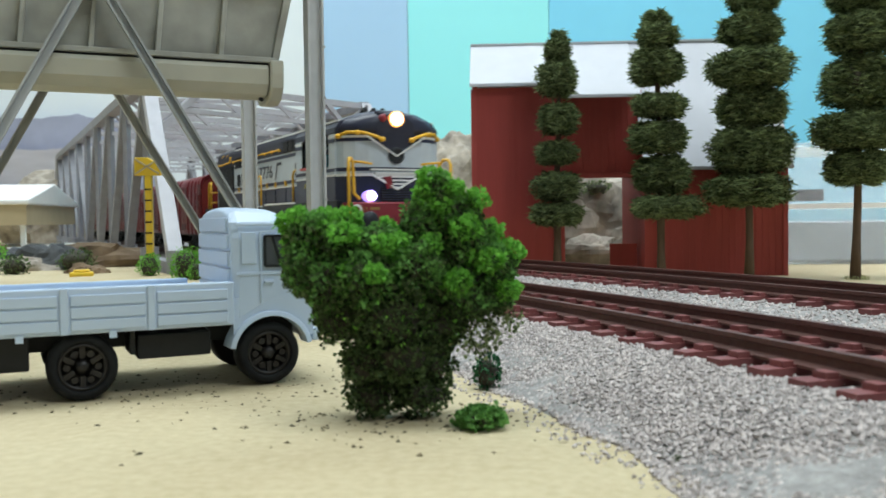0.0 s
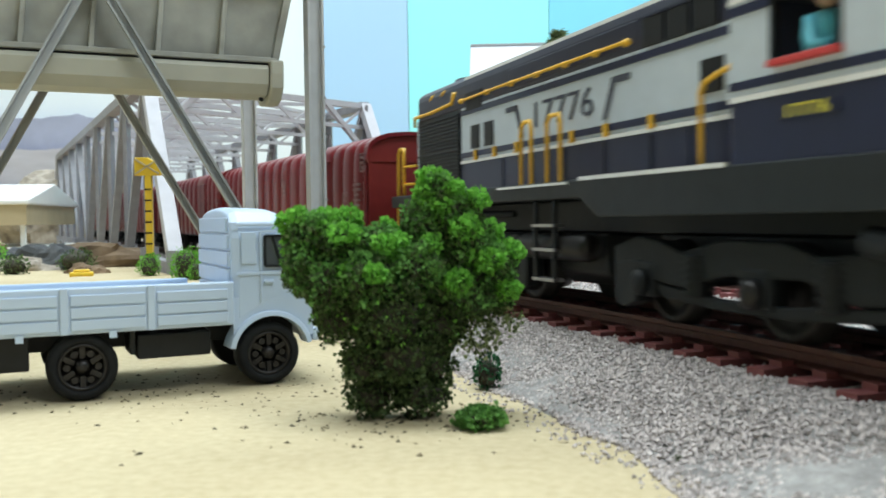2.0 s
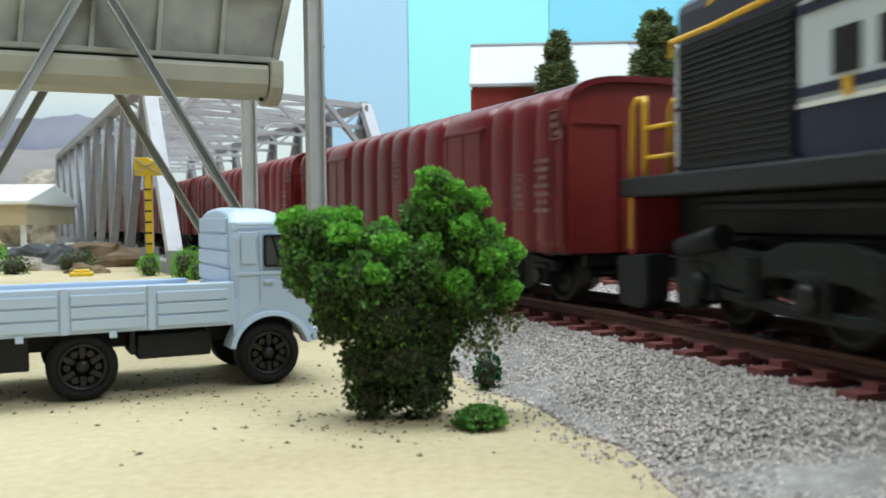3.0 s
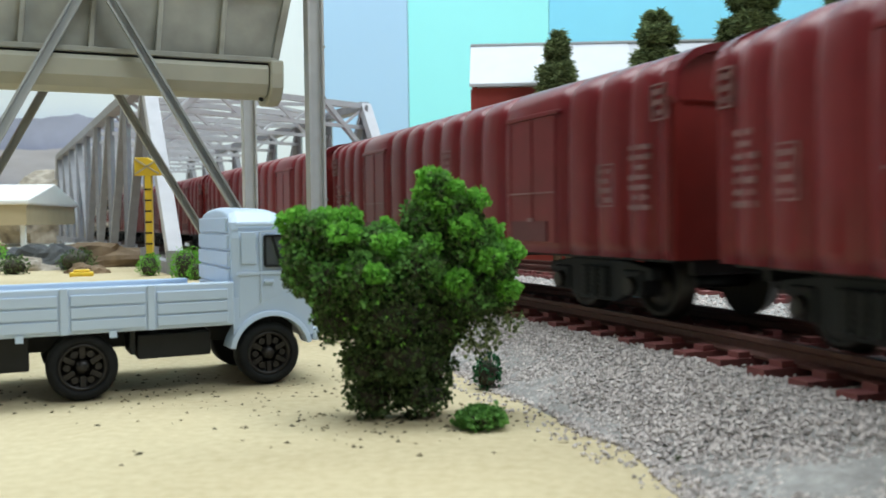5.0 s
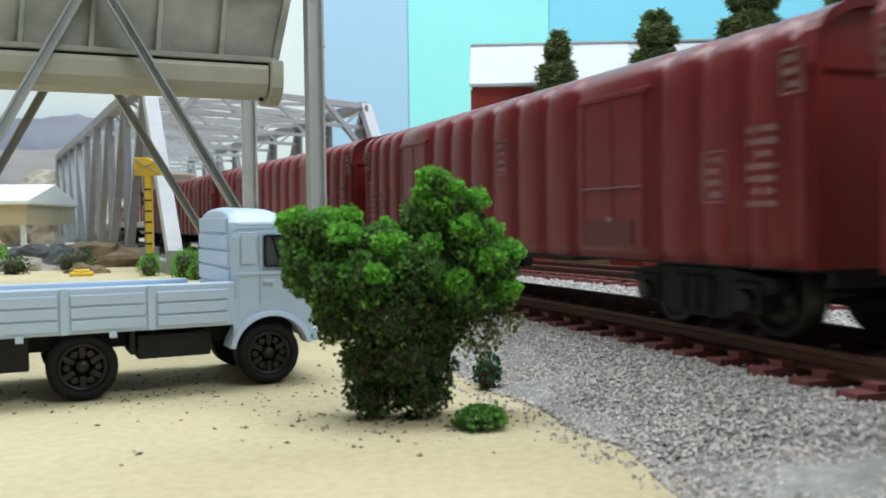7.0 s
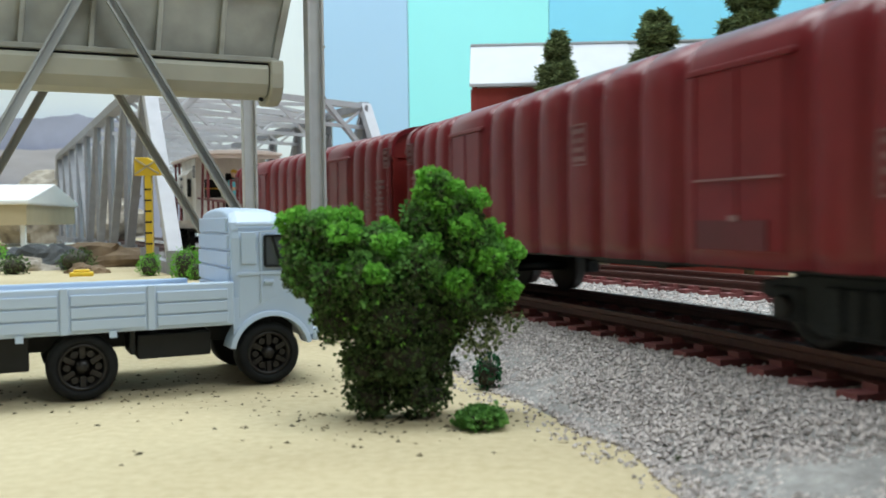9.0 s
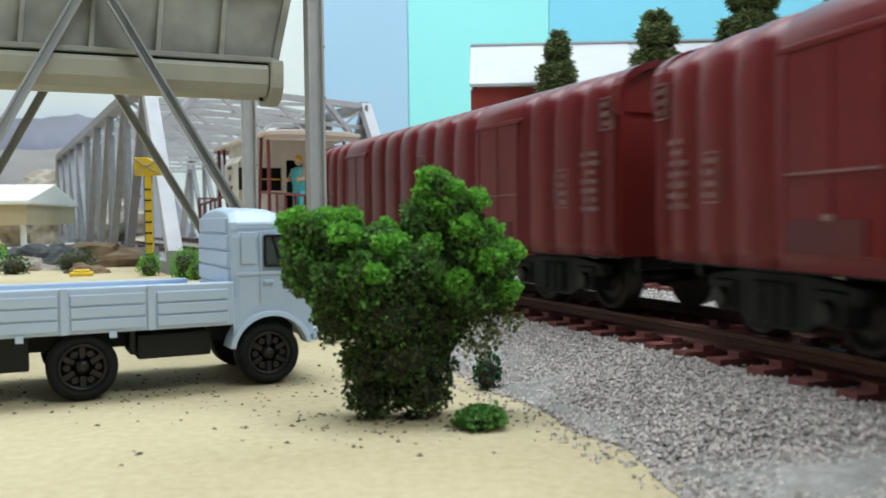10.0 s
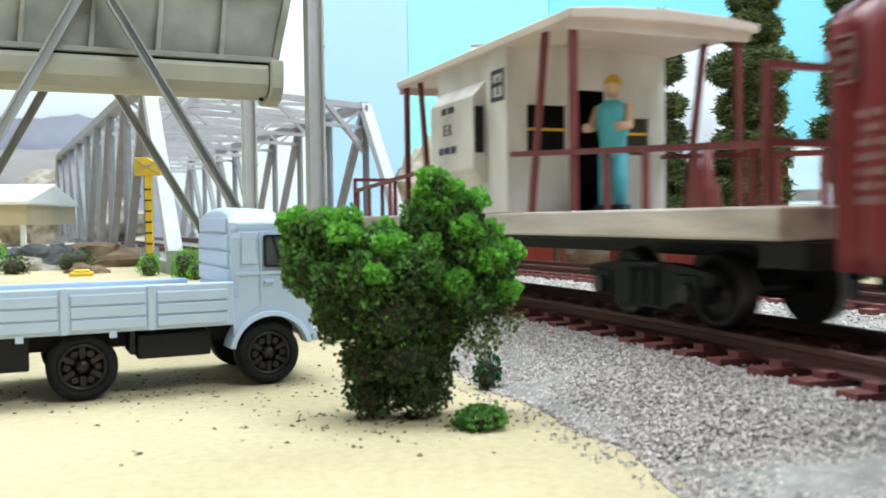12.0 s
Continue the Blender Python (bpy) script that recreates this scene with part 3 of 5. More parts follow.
    for k in (-1, 1):
        cx = -16.4
        e = 14.0 if k > 0 else 14.6
        g = G().add([(cx + k * e, -13.86, 30.6), (cx + k * (e + 1.4), -13.86, 30.6), (cx + k * (e + 4.4), -13.86, 36.8), (cx + k * (e + 3.0), -13.86, 36.8)], [(0, 1, 2, 3)] if k > 0 else [(3, 2, 1, 0)])
        g.box(min(cx + k * (e + 3), cx + k * (e + 8)), max(cx + k * (e + 3), cx + k * (e + 8)), -13.88, -13.72, 35.8, 36.8)
        part("number_flash", g, "ink", L)
    # rear end
    for y in (-15.4, -9, 9, 15.4):
        part("end_handrail", G().tube([(-105.4, y, 10.5 if abs(y) > 10 else 21.6), (-104.6, y, 32.6), (-103.8, y * 0.98, 33.8), (-101, y * 0.98, 33.6), (-100.2, y, 32.4), (-100.2, y, 21.6)], 0.5), "yellow", L, "yellow end handrail")
    for z in (24.5, 29):
        part("end_rail_bar", G().tube([(-100.2, -15.4, z), (-93, -14.2, z)], 0.35), "yellow", L)
    part("end_panel", G().box(-93.4, -92.6, -12, 12, 22.0, 42), "roofnavy", L)
    part("rear_beam", G().box(-106.6, -104.2, -15.5, 15.5, 9.5, 18.6), "redbeam", L, "dark red rear beam", bevel=0.3)
    for sd in (-1, 1):
        part("rear_step_block", G().prism([(-109, 9.2), (-98, 10.0), (-98, 3.0), (-100, 1.4), (-107, 1.4), (-109, 3.0)], "y", min(sd * 12.4, sd * 16.4), max(sd * 12.4, sd * 16.4)), "bogie", L, "dark step block", bevel=0.4)
        part("rear_buffer", G().lathe((-106.6, sd * 11.2, 14.8), (-1, 0, 0), [(0, 2.0), (1.6, 2.0), (1.6, 3.2), (2.2, 3.2), (2.4, 0.5)], 18), "chassis", L)
    part("rear_coupler", G().box(-111, -106, -1.6, 1.6, 6.6, 9.2), "black", L, bevel=0.3)
    # cab
    part("cab", G().box(32.5, 70.0, -16.8, 16.8, 21.0, 29.4), "navy", L, "navy lower cab", bevel=0.4)
    rf = [(-16.9, 41.0), (-16.8, 43.0), (-15.0, 45.2), (-9.5, 47.4), (-4, 48.4), (0, 48.6), (4, 48.4), (9.5, 47.4), (15.0, 45.2), (16.8, 43.0), (16.9, 41.0)]
    part("cab_roof", G().prism(rf, "x", 32.0, 70.6), "roofnavy", L, "dark navy curved cab roof", bevel=0.5)
    for sd in (-1, 1):
        y0, y1 = sorted((sd * 16.8, sd * 15.8))
        for a, b, z0, zt in ((32.5, 39.5, 29.4, 41.2), (50, 57.2, 29.4, 41.2), (64.6, 70.0, 29.4, 41.2), (39.5, 50, 29.4, 32.2), (57.2, 64.6, 29.4, 31.6)):
            part("cab_panel", G().box(a, b, y0, y1, z0, zt), "greywhite", L, "grey-white upper cab panel")
        yy = sd * 16.9
        for z0, z1, mt in ((28.65, 29.3, "white"), (30.0, 31.0, "navy")):
            part("stripe", G().box(32.5, 70.0, yy - 0.1, yy + 0.1, z0, z1), mt, L)
        for a, b in ((32.5, 39.5), (50, 57.2), (64.6, 70.0)):
            part("stripe", G().box(a, b, yy - 0.1, yy + 0.1, 38.6, 39.7), "navy", L)
            part("stripe", G().box(a, b, yy - 0.1, yy + 0.1, 40.1, 40.7), "white", L)
        part("window_sill", G().box(40.0, 50.2, min(sd * 16.6, sd * 17.9), max(sd * 16.6, sd * 17.9), 31.7, 32.5), "red", L, "red window armrest", bevel=0.15)
        for a in (39.7, 49.8):
            part("window_frame", G().box(a - 0.25, a + 0.25, sd * 16.5 - 0.45, sd * 16.5 + 0.45, 32.2, 41), "black", L)
        part("side_number", G().box(41.0, 49.6, sd * 16.95 - 0.1, sd * 16.95 + 0.1, 25.9, 27.3), "navy", L)
        part("roof_edge_line", G().box(32.5, 70, sd * 15.2 - 0.4, sd * 15.2 + 0.4, 44.9, 45.4), "white", L, "thin white gutter line")
    lettering("side_number_print", "17776", 2.2, "plate_y", L, at(45.2, -17.08, 26.6, 90, 0, 0), "small yellow cab number 17776").scale = (1.25, 0.9, 1)
    part("cab_back", G().box(32.5, 33.5, -15.8, 15.8, 29.4, 41), "navy", L)
    part("cab_bulkhead", G().box(67.5, 68.5, -15.8, 15.8, 29.4, 41.2), "black", L)
    part("cab_desk", G().box(62, 67.5, -12, 12, 29.4, 33.5), "chassis", L)

    # front: nose narrower than the cab, with wide rounded corners
    def nose(z0, z1, mt, nm, pr=0.0, lab=""):
        ring = [(66.0, -16.7), (69.6, -16.6), (72.2, -15.0), (74.4, -12.2), (75.8, -8.6), (76.4, -4.4), (76.6, 0)]
        ring = [(x + pr * (x > 67), y - pr * (y < 0)) for x, y in ring]
        ring += [(x, -y) for x, y in reversed(ring[:-1])]
        return part(nm, G().rings([[(x, y, z) for x, y in ring] for z in (z0, z1)]), mt, L, lab)

    nose(20.7, 28.5, "navy", "nose_lower", 0, "navy lower nose")
    nose(28.5, 29.3, "white", "nose_line", 0.12)
    nose(29.3, 30.0, "greywhite", "nose_band", 0.0)
    nose(30.0, 31.1, "navy", "nose_stripe", 0.1)
    nose(31.1, 38.8, "greywhite", "nose_upper", 0, "grey-white upper nose")
    nose(38.8, 39.8, "navy", "nose_stripe", 0.1)
    nose(39.8, 40.5, "white", "nose_line", 0.12)
    nose(40.5, 41.2, "roofnavy", "nose_band", 0.0)
    top = [[(68.6, y * 0.999, z) for y, z in rf], [(72.4, y * 0.88, min(z, 47.6)) for y, z in rf], [(75.2, y * 0.66, 41.0 + (z - 41.0) * 0.9) for y, z in rf], [(76.3, y * 0.36, 41.0 + (z - 41.0) * 0.82) for y, z in rf]]
    part("nose_cap", G().rings(top, smooth=True), "roofnavy", L, "dark rounded nose top")
    part("nose_chevron", G().prism([(-8.8, 40.6), (8.8, 40.6), (3.4, 37.0), (0, 35.0), (-3.4, 37.0)], "x", 75.4, 77.0), "roofnavy", L)
    for k in (-1, 1):
        part("chevron_line", G().beam((77.0, k * 9.4, 40.2), (77.1, 0, 34.4), 0.4, 0.7, (1, 0, 0)), "white", L)
    part("crest", G().lathe((76.6, 0, 34.6), (1, 0, 0), [(0, 2.5), (0.5, 2.5), (0.6, 1.9), (0.5, 1.7), (0.5, 0.4)], 22), "chassis", L, "round dark crest")
    part("crest_ring", G().lathe((76.9, 0, 34.6), (1, 0, 0), [(0, 1.7), (0.35, 1.7), (0.35, 1.4), (0, 1.4)], 20), "wheel", L)
    for k in range(6):
        w = 2.0 + k * 1.25
        part("grille_slat", G().box(75.9, 77.0, -w, w, 24.9 + k * 1.05, 25.4 + k * 1.05), "white", L, "pale horizontal grille slat")
    part("grille_panel", G().box(75.8, 76.8, -5.0, 5.0, 21.0, 25.0), "black", L)
    for k in range(5):
        part("grille_bar", G().box(76.5, 77.0, -4.8, 4.8, 21.4 + k * 0.75, 21.7 + k * 0.75), "navy", L)
    for k in (-1, 1):
        part("nose_vee", G().beam((77.0, k * 8.6, 29.2), (77.2, 0, 24.6), 0.5, 0.9, (1, 0, 0)), "white", L)
    part("coupling_flag", G().prism([(-4.4, 28.2), (-2.0, 28.6), (-1.4, 25.2), (-3.2, 24.6)], "x", 76.6, 77.6), "redbeam", L, bevel=0.2)
    for k in (-1, 1):
        g = G().tube([(71.4, k * 16.2, 40.4), (73.6, k * 14.2, 41.4), (76.0, k * 10.2, 41.2), (77.4, k * 6.4, 40.0), (77.8, k * 4.8, 39.2)], 0.5)
        for x, y, z in ((71.4, 16.2, 40.3), (77.6, 4.8, 39.2), (75.2, 11.6, 41.2)):
            g.blob((x, k * y, z), (1.0, 1.0, 0.8), random.Random(1), 7, 5, 0.1)
        part("nose_handrail", g, "yellow", L, "yellow curved nose handrail")
        g = G().tube([(80.0, k * 16.4, 13.4), (80.0, k * 16.4, 32.0), (79.4, k * 16.0, 33.4), (78.0, k * 14.8, 33.4), (77.2, k * 14.0, 32.0), (77.2, k * 13.8, 23.4), (78.4, k * 12.4, 21.6)], 0.5)
        g.blob((80.1, k * 16.4, 13.2), 1.1, random.Random(2), 7, 5, 0.1)
        part("corner_handrail", g, "yellow", L, "yellow corner handrail")
        part("nose_grab", G().tube([(77.4, k * 14.0, 32.6), (77.6, k * 11, 32.4), (77.2, k * 8, 32.0)], 0.35), "yellow", L)
        part("headlight", G().lathe((76.8, k * 8.8, 22.6), (1, 0, 0), [(0, 1.25), (2.0, 1.25), (2.3, 1.1), (2.5, 0.8), (2.6, 0.3)], 20), "ledglow", L, "glowing cold white headlight")
        # violet ring: the headlight's halo given as a glowing surface
        part("headlight_rim", G().lathe((75.0, k * 8.8, 22.6), (1, 0, 0), [(0, 1.7), (3.4, 1.7), (3.5, 1.3)], 20), "led_halo", L, "violet glowing ring standing in for the headlight halo")
        b = part("buffer", G().lathe((80.0, k * 11.2, 15.4), (1, 0, 0), [(0, 1.6), (2.4, 1.6), (2.4, 2.6), (3.0, 2.7), (3.4, 2.3), (3.6, 0.5)], 22), "chassis", L, "dark sprung buffer")
        part("buffer_collar", G().lathe((79.2, k * 11.2, 15.4), (1, 0, 0), [(0, 2.5), (1.4, 2.3), (1.6, 1.8)], 18), "bogie", b)
    part("top_headlight", G().lathe((75.4, 0.3, 45.4), (1, 0, 0), [(0, 1.9), (1.7, 1.9), (2.1, 1.5), (2.3, 0.3)], 20), "lampglow", L, "glowing warm yellow top headlight")
    # amber ring: halo of the top light, made as a glowing part
    part("top_headlight_rim", G().lathe((75.2, 0.3, 45.4), (1, 0, 0), [(0, 2.4), (1.6, 2.4), (1.7, 1.9)], 20), "lamp_halo", L, "amber glowing ring standing in for the top light halo")
    part("top_headlight_box", G().box(72.4, 75.8, -5.8, 3.2, 42.4, 48.0), "roofnavy", L, bevel=0.8)
    part("marker_lamp", G().lathe((75.6, -4.0, 45.6), (1, 0, 0), [(0, 1.2), (0.8, 1.2), (1.0, 0.4)], 14), "redbeam", L, "red marker lamp")
    part("front_deck", G().box(70, 79.4, -15.6, 15.6, 19.6, 20.8), "redbeam", L, bevel=0.3)
    beam = part("buffer_beam", G().prism([(-16.0, 12.2), (-16.0, 20.7), (16.0, 20.7), (16.0, 12.2), (8.4, 12.6), (7.0, 11.2), (-7.0, 11.2), (-8.4, 12.6)], "x", 77.4, 79.8), "redbeam", L, "dark red buffer beam", bevel=0.4)
    for y in (-9.6, 9.6):
        bars(beam, "beam_print", y, 18.9, 5.6, 1, y=0, h=1.3, mt="plate_dim").matrix_basis = at(79.75, 0, 0, 0, 0, 90)
    part("beam_ring", G().lathe((79.7, -14.0, 18.6), (1, 0, 0), [(0, 1.5), (0.4, 1.5), (0.4, 1.0), (0, 1.0)], 16), "white", beam)
    for y in (-14, 14):
        part("beam_hook", G().tube([(79.8, y * 0.4, 13), (80.8, y * 0.4, 11.6), (80.4, y * 0.4, 10.4)], 0.4), "steel", beam)
    g = G().box(79.6, 83, -1.6, 1.6, 10.6, 13.6)
    g.box(82, 86, -2.8, 2.8, 9.8, 14.2)
    part("coupler", g, "bogie", L, "dark knuckle coupler", bevel=0.6)
    part("brake_hose", G().tube([(80.2, 2.6, 11), (82.0, 3.0, 7), (82.0, 3.4, 3), (81.0, 4.6, 1.2)], 0.5), "steel", L, "hanging grey brake hose")
    part("guard_back", G().box(73.5, 76.4, -14.8, 14.8, 2.4, 12.4), "black", L)
    for k in range(5):
        part("guard_slat", G().box(77.0, 78.6, -15.4, 15.4, 2.2 + k * 1.9, 3.2 + k * 1.9), "black", L, "black cow catcher slat", bevel=0.15)
    for y in (-15, -10, -5, 0, 5, 10, 15):
        part("guard_bar", G().box(78.2, 79.0, y - 0.5, y + 0.5, 1.8, 11.6), "black", L)
    for sd in (-1, 1):
        for k in range(4):
            part("step", G().box(68.4, 76, min(sd * 11, sd * 16.4), max(sd * 11, sd * 16.4), 3.6 + k * 4.4, 4.2 + k * 4.4), "black", L)
        for x in (-21.4, -14.2):
            part("ladder_rail", G().box(x - 0.4, x + 0.4, sd * 16.2 - 0.3, sd * 16.2 + 0.3, 4.6, 18.6), "bogie", L)
        for z in (4.8, 9.9, 14.0):
            part("ladder_step", G().box(-21.8, -13.8, min(sd * 14.6, sd * 16.8), max(sd * 14.6, sd * 16.8), z, z + 0.5), "steel", L, "worn bright ladder step")
        part("air_tank", G().lathe((-31.4, sd * 13.4, 10.6), (1, 0, 0), [(0, 0.8), (0.5, 1.8), (1.2, 2.3), (24, 2.3), (24.7, 1.8), (25.2, 0.8)], 18), "wheel", L, "dark air reservoir")
    part("fuel_tank", G().prism([(-7, 4.0), (7, 4.0), (9, 6.0), (9, 13.0), (-9, 13.0), (-9, 6.0)], "x", -26, -9), "black", L, bevel=0.6)
    for x in (-58, -30):
        part("exhaust_stack", G().cyl((x, 0, 46.4), (x, 0, 49.2), 2.6, 2.2).cyl((x, 0, 49.0), (x, 0, 49.8), 3.2, 3.0), "black", L)
    for k in (-3, 0, 3):
        part("horn", G().cyl((55, k, 48.6), (60, k, 49.8), 0.4, 0.9), "bogie", L, "small roof horn")
    part("roof_fan", G().lathe((-78, 0, 46.8), (0, 0, 1), [(0, 9), (1.6, 9), (1.6, 7.6), (0.9, 7.4)], 24), "roofnavy", L)
    # six-wheel bogies with cast side frames
    for xc, sgn in ((-60, -1), (34, 1)):
        bg = part("bogie", G().box(xc - 30, xc + 30, -7.5, 7.5, 7.5, 13), "black", L, "dark six-wheel bogie", bevel=0.35)
        for sd in (-1, 1):
            y = sd * 13.4
            pf = [(-32, 8.6), (-32, 11.2), (-26, 12.8), (-20, 12.2), (-15, 10.8), (-6, 12.6), (5, 12.4), (10, 11.0), (17, 11.6), (23, 13.2), (29, 12.2), (32, 10.6), (32, 8.4), (27, 8.0), (21, 6.4), (15, 6.0), (8, 8.2), (-6, 8.0), (-14, 6.0), (-20, 6.4), (-27, 8.2)]
            part("side_frame", G().prism([(xc + sgn * a, b) for a, b in pf], "y", y - 1.1, y + 1.1), "bogie", bg, bevel=0.4)
            part("equaliser", G().prism([(xc + sgn * a, b) for a, b in ((-22, 6.6), (-20, 4.4), (-8, 3.6), (6, 3.6), (20, 4.6), (22, 6.6), (18, 6.0), (4, 5.0), (-8, 5.0), (-18, 6.0))], "y", y - 0.7, y + 0.9), "bogie", bg, bevel=0.25)
            for k in (-24, 0, 24):
                part("axle_box", G().box(xc + k - 2.8, xc + k + 2.8, y - 1.3, y + 1.6, 4.2, 9.4), "bogie", bg, bevel=0.5)
                part("axle_cap", G().lathe((xc + k, y + sd * 1.4, 6.2), (0, sd, 0), [(0, 1.9), (0.8, 1.8), (1.2, 1.1), (1.3, 0.3)], 14), "wheel" if k == 0 else "bogie", bg)
            for k in (-12, 12):
                part("spring", G().lathe((xc + k, y + sd * 0.4, 5.0), (0, 0, 1), [(q * 0.5, 2.1 if q % 2 else 1.5) for q in range(12)], 12), "bogie", bg)
            part("brake_cylinder", G().cyl((xc + sgn * 18, y + sd * 1.6, 12.8), (xc + sgn * 29, y + sd * 1.6, 11.2), 1.7, 1.4), "bogie", bg)
            for q in (-1, 1):
                part("sand_box", G().prism([(xc + q * 24.5, 9.6), (xc + q * 31.5, 9.0), (xc + q * 31.5, 3.2), (xc + q * 29.5, 2.2), (xc + q * 25.5, 3.4)], "y", y - 1.4, y + 2.2), "bogie", bg, bevel=0.4)
        for k in (-24, 0, 24):
            wheelset(L, xc + k, 6.1)
    return L


def brake_van():
    """Guard's van: cream cabin on a long deck with open verandas."""
    V = thing("brake_van", "cream brake van with open verandas and a plank deck", "brake van")
    part("deck", G().box(-85, 85, -17.5, 17.5, 12.6, 16.6), "plank", V, "worn cream wooden deck", bevel=0.35)
    part("underframe", G().box(-80, 80, -3.5, 3.5, 9.6, 12.6).box(-84, 84, -13, 13, 12.0, 12.7), "black", V, bevel=0.2)
    c0, c1, z0, z1 = -16.5, 16.5, 16.6, 47.4
    for sd in (-1, 1):
        y0, y1 = sorted((sd * 17.4, sd * 16.2))
        g = G().box(c0, c1, y0, y1, z0, z1)
        part("side_wall", g, "cream", V, bevel=0.2)
        # side lookout that bulges out
        yb = sd * 17.4
        pf = [(yb, 22), (yb + sd * 2.6, 25.0), (yb + sd * 2.6, 39.0), (yb, 42.0), (yb - sd, 42), (yb - sd, 22)]
        d = part("ducket", G().prism(pf, "x", -14.5, 7.5), "cream", V, "projecting lookout bay", bevel=0.25)
        part("ducket_window", G().box(7.2, 7.8, min(yb + sd * 0.5, yb + sd * 2.3), max(yb + sd * 0.5, yb + sd * 2.3), 28.2, 37.0), "black", d, "narrow dark lookout window")
    for x, mt in ((c0, 1), (c1, -1)):
        xa, xb = sorted((x, x + mt * 1.0))
        g = G()
        for a, b, p, q in ((-16.2, -13.2, z0, z1), (-4.9, -3.0, z0, z1), (3.8, 6.2, z0, z1), (13.4, 16.2, z0, z1), (-13.2, -4.9, z0, 27.5), (-13.2, -4.9, 36.5, z1), (-3.0, 3.8, 39.6, z1), (6.2, 13.4, z0, 27.5), (6.2, 13.4, 34.6, z1)):
            g.box(xa, xb, a, b, p, q)
        e = part("end_wall", g, "cream", V, "cabin end wall with doorway and windows")
        for a, b, z in ((-13.2, -4.9, 32.0), (6.2, 13.4, 31.6)):
            part("window_bar", G().box(xa + 0.2, xb - 0.2, a, b, z - 0.25, z + 0.25), "yellow", e)
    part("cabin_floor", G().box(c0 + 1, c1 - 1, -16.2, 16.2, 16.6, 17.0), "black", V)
    # Added black sheet across mid-cabin stands in for the dark inside.
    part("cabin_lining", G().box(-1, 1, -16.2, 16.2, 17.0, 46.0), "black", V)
    rp = [(-18.6, 46.7), (-18.6, 48.3), (-12, 49.0), (0, 49.4), (12, 49.0), (18.6, 48.1), (18.6, 46.7), (12, 47.1), (0, 47.3), (-12, 47.1)]
    part("roof", G().prism(rp, "x", -39.5, 41.5), "creamroof", V, "pinkish cream curved roof", bevel=0.3)
    for sd in (-1, 1):
        x = sd * 40
        part("roof_valance", G().box(min(x, x - sd * 0.8), max(x, x - sd * 0.8), -17.8, 17.8, 45.4, 47.8), "creamroof", V)
        for y in (-16.4, 16.4):
            part("post", G().beam((sd * 38.5, y, 16.6), (sd * 38.5, y, 47.0), 1.1, 1.1), "oxide", V, "oxide red veranda post")
            part("brace_post", G().beam((sd * 24.0, y, 16.6), (sd * 29.5, y, 47.0), 1.0, 1.0), "oxide", V)
            rail = part("side_railing", G().beam((sd * 17, y, 27.2), (sd * 82, y, 23.8), 0.9, 0.9), "oxide", V, "oxide red side railing")
            for xx in (48, 58, 69, 79.5):
                part("baluster", G().beam((sd * xx, y, 16.6), (sd * xx, y, 27.0 - (xx - 17) * 0.0523), 0.8, 0.8), "oxide", rail)
        for y in (-16.4, -6, 6, 16.4):
            part("rail_post", G().beam((sd * 82, y, 16.6), (sd * 82, y, 33.0 if sd > 0 else 27.0), 0.9, 0.9), "oxide", V)
        for a in (-1, 1):
            for z in (33.0, 24.0) if sd > 0 else (27.0,):
                part("rail_bar", G().beam((sd * 82, a * 5.6, z), (sd * 82, a * 16.8, z), 0.9, 0.9), "oxide", V)
        g = G().box(min(sd * 84, sd * 92), max(sd * 84, sd * 92), -1.4, 1.4, 6.4, 8.8).box(min(sd * 78, sd * 85.6), max(sd * 78, sd * 85.6), -14, 14, 9.2, 12.4)
        part("coupler", g, "black", V, bevel=0.2)
        if sd > 0:
            part("brake_stand", G().lathe((47, 3, 16.6), (0, 0, 1), [(0, 2.3), (3.5, 2.0), (5.5, 1.0), (9.5, 0.8)], 12), "oxide", V, "oxide red handbrake stand")
        if sd < 0:
            part("locker", G().box(min(sd * 45, sd * 56), max(sd * 45, sd * 56), 2, 12, 16.6, 23.5), "oxide", V, "small oxide red locker", bevel=0.3)
    lettering("class_mark", "E R", 3.2, "ink", V, at(-5, -20.1, 33.4, 90, 0, 0), "dark letters E R")
    bars(V, "class_print", -5.0, 37.4, 7.5, 1, y=-20.0, h=1.7, mt="ink")
    bars(V, "number_print", -5.0, 29.4, 9.0, 1, y=-20.0, h=1.7, mt="ink")
    g = G()
    for a, b, p, q in ((10.3, 15.7, 42.3, 43.1), (10.3, 15.7, 37.3, 38.1), (10.3, 11.1, 37.3, 43.1), (14.9, 15.7, 37.3, 43.1), (11.4, 14.4, 40.0, 40.7), (12.7, 13.4, 38.4, 41.8)):
        g.box(a, b, -17.55, -17.3, p, q)
    part("box_mark", g, "ink", V, "dark painted box emblem")
    for x in (-54, 54):
        freight_bogie(V, x, 21)
    return V


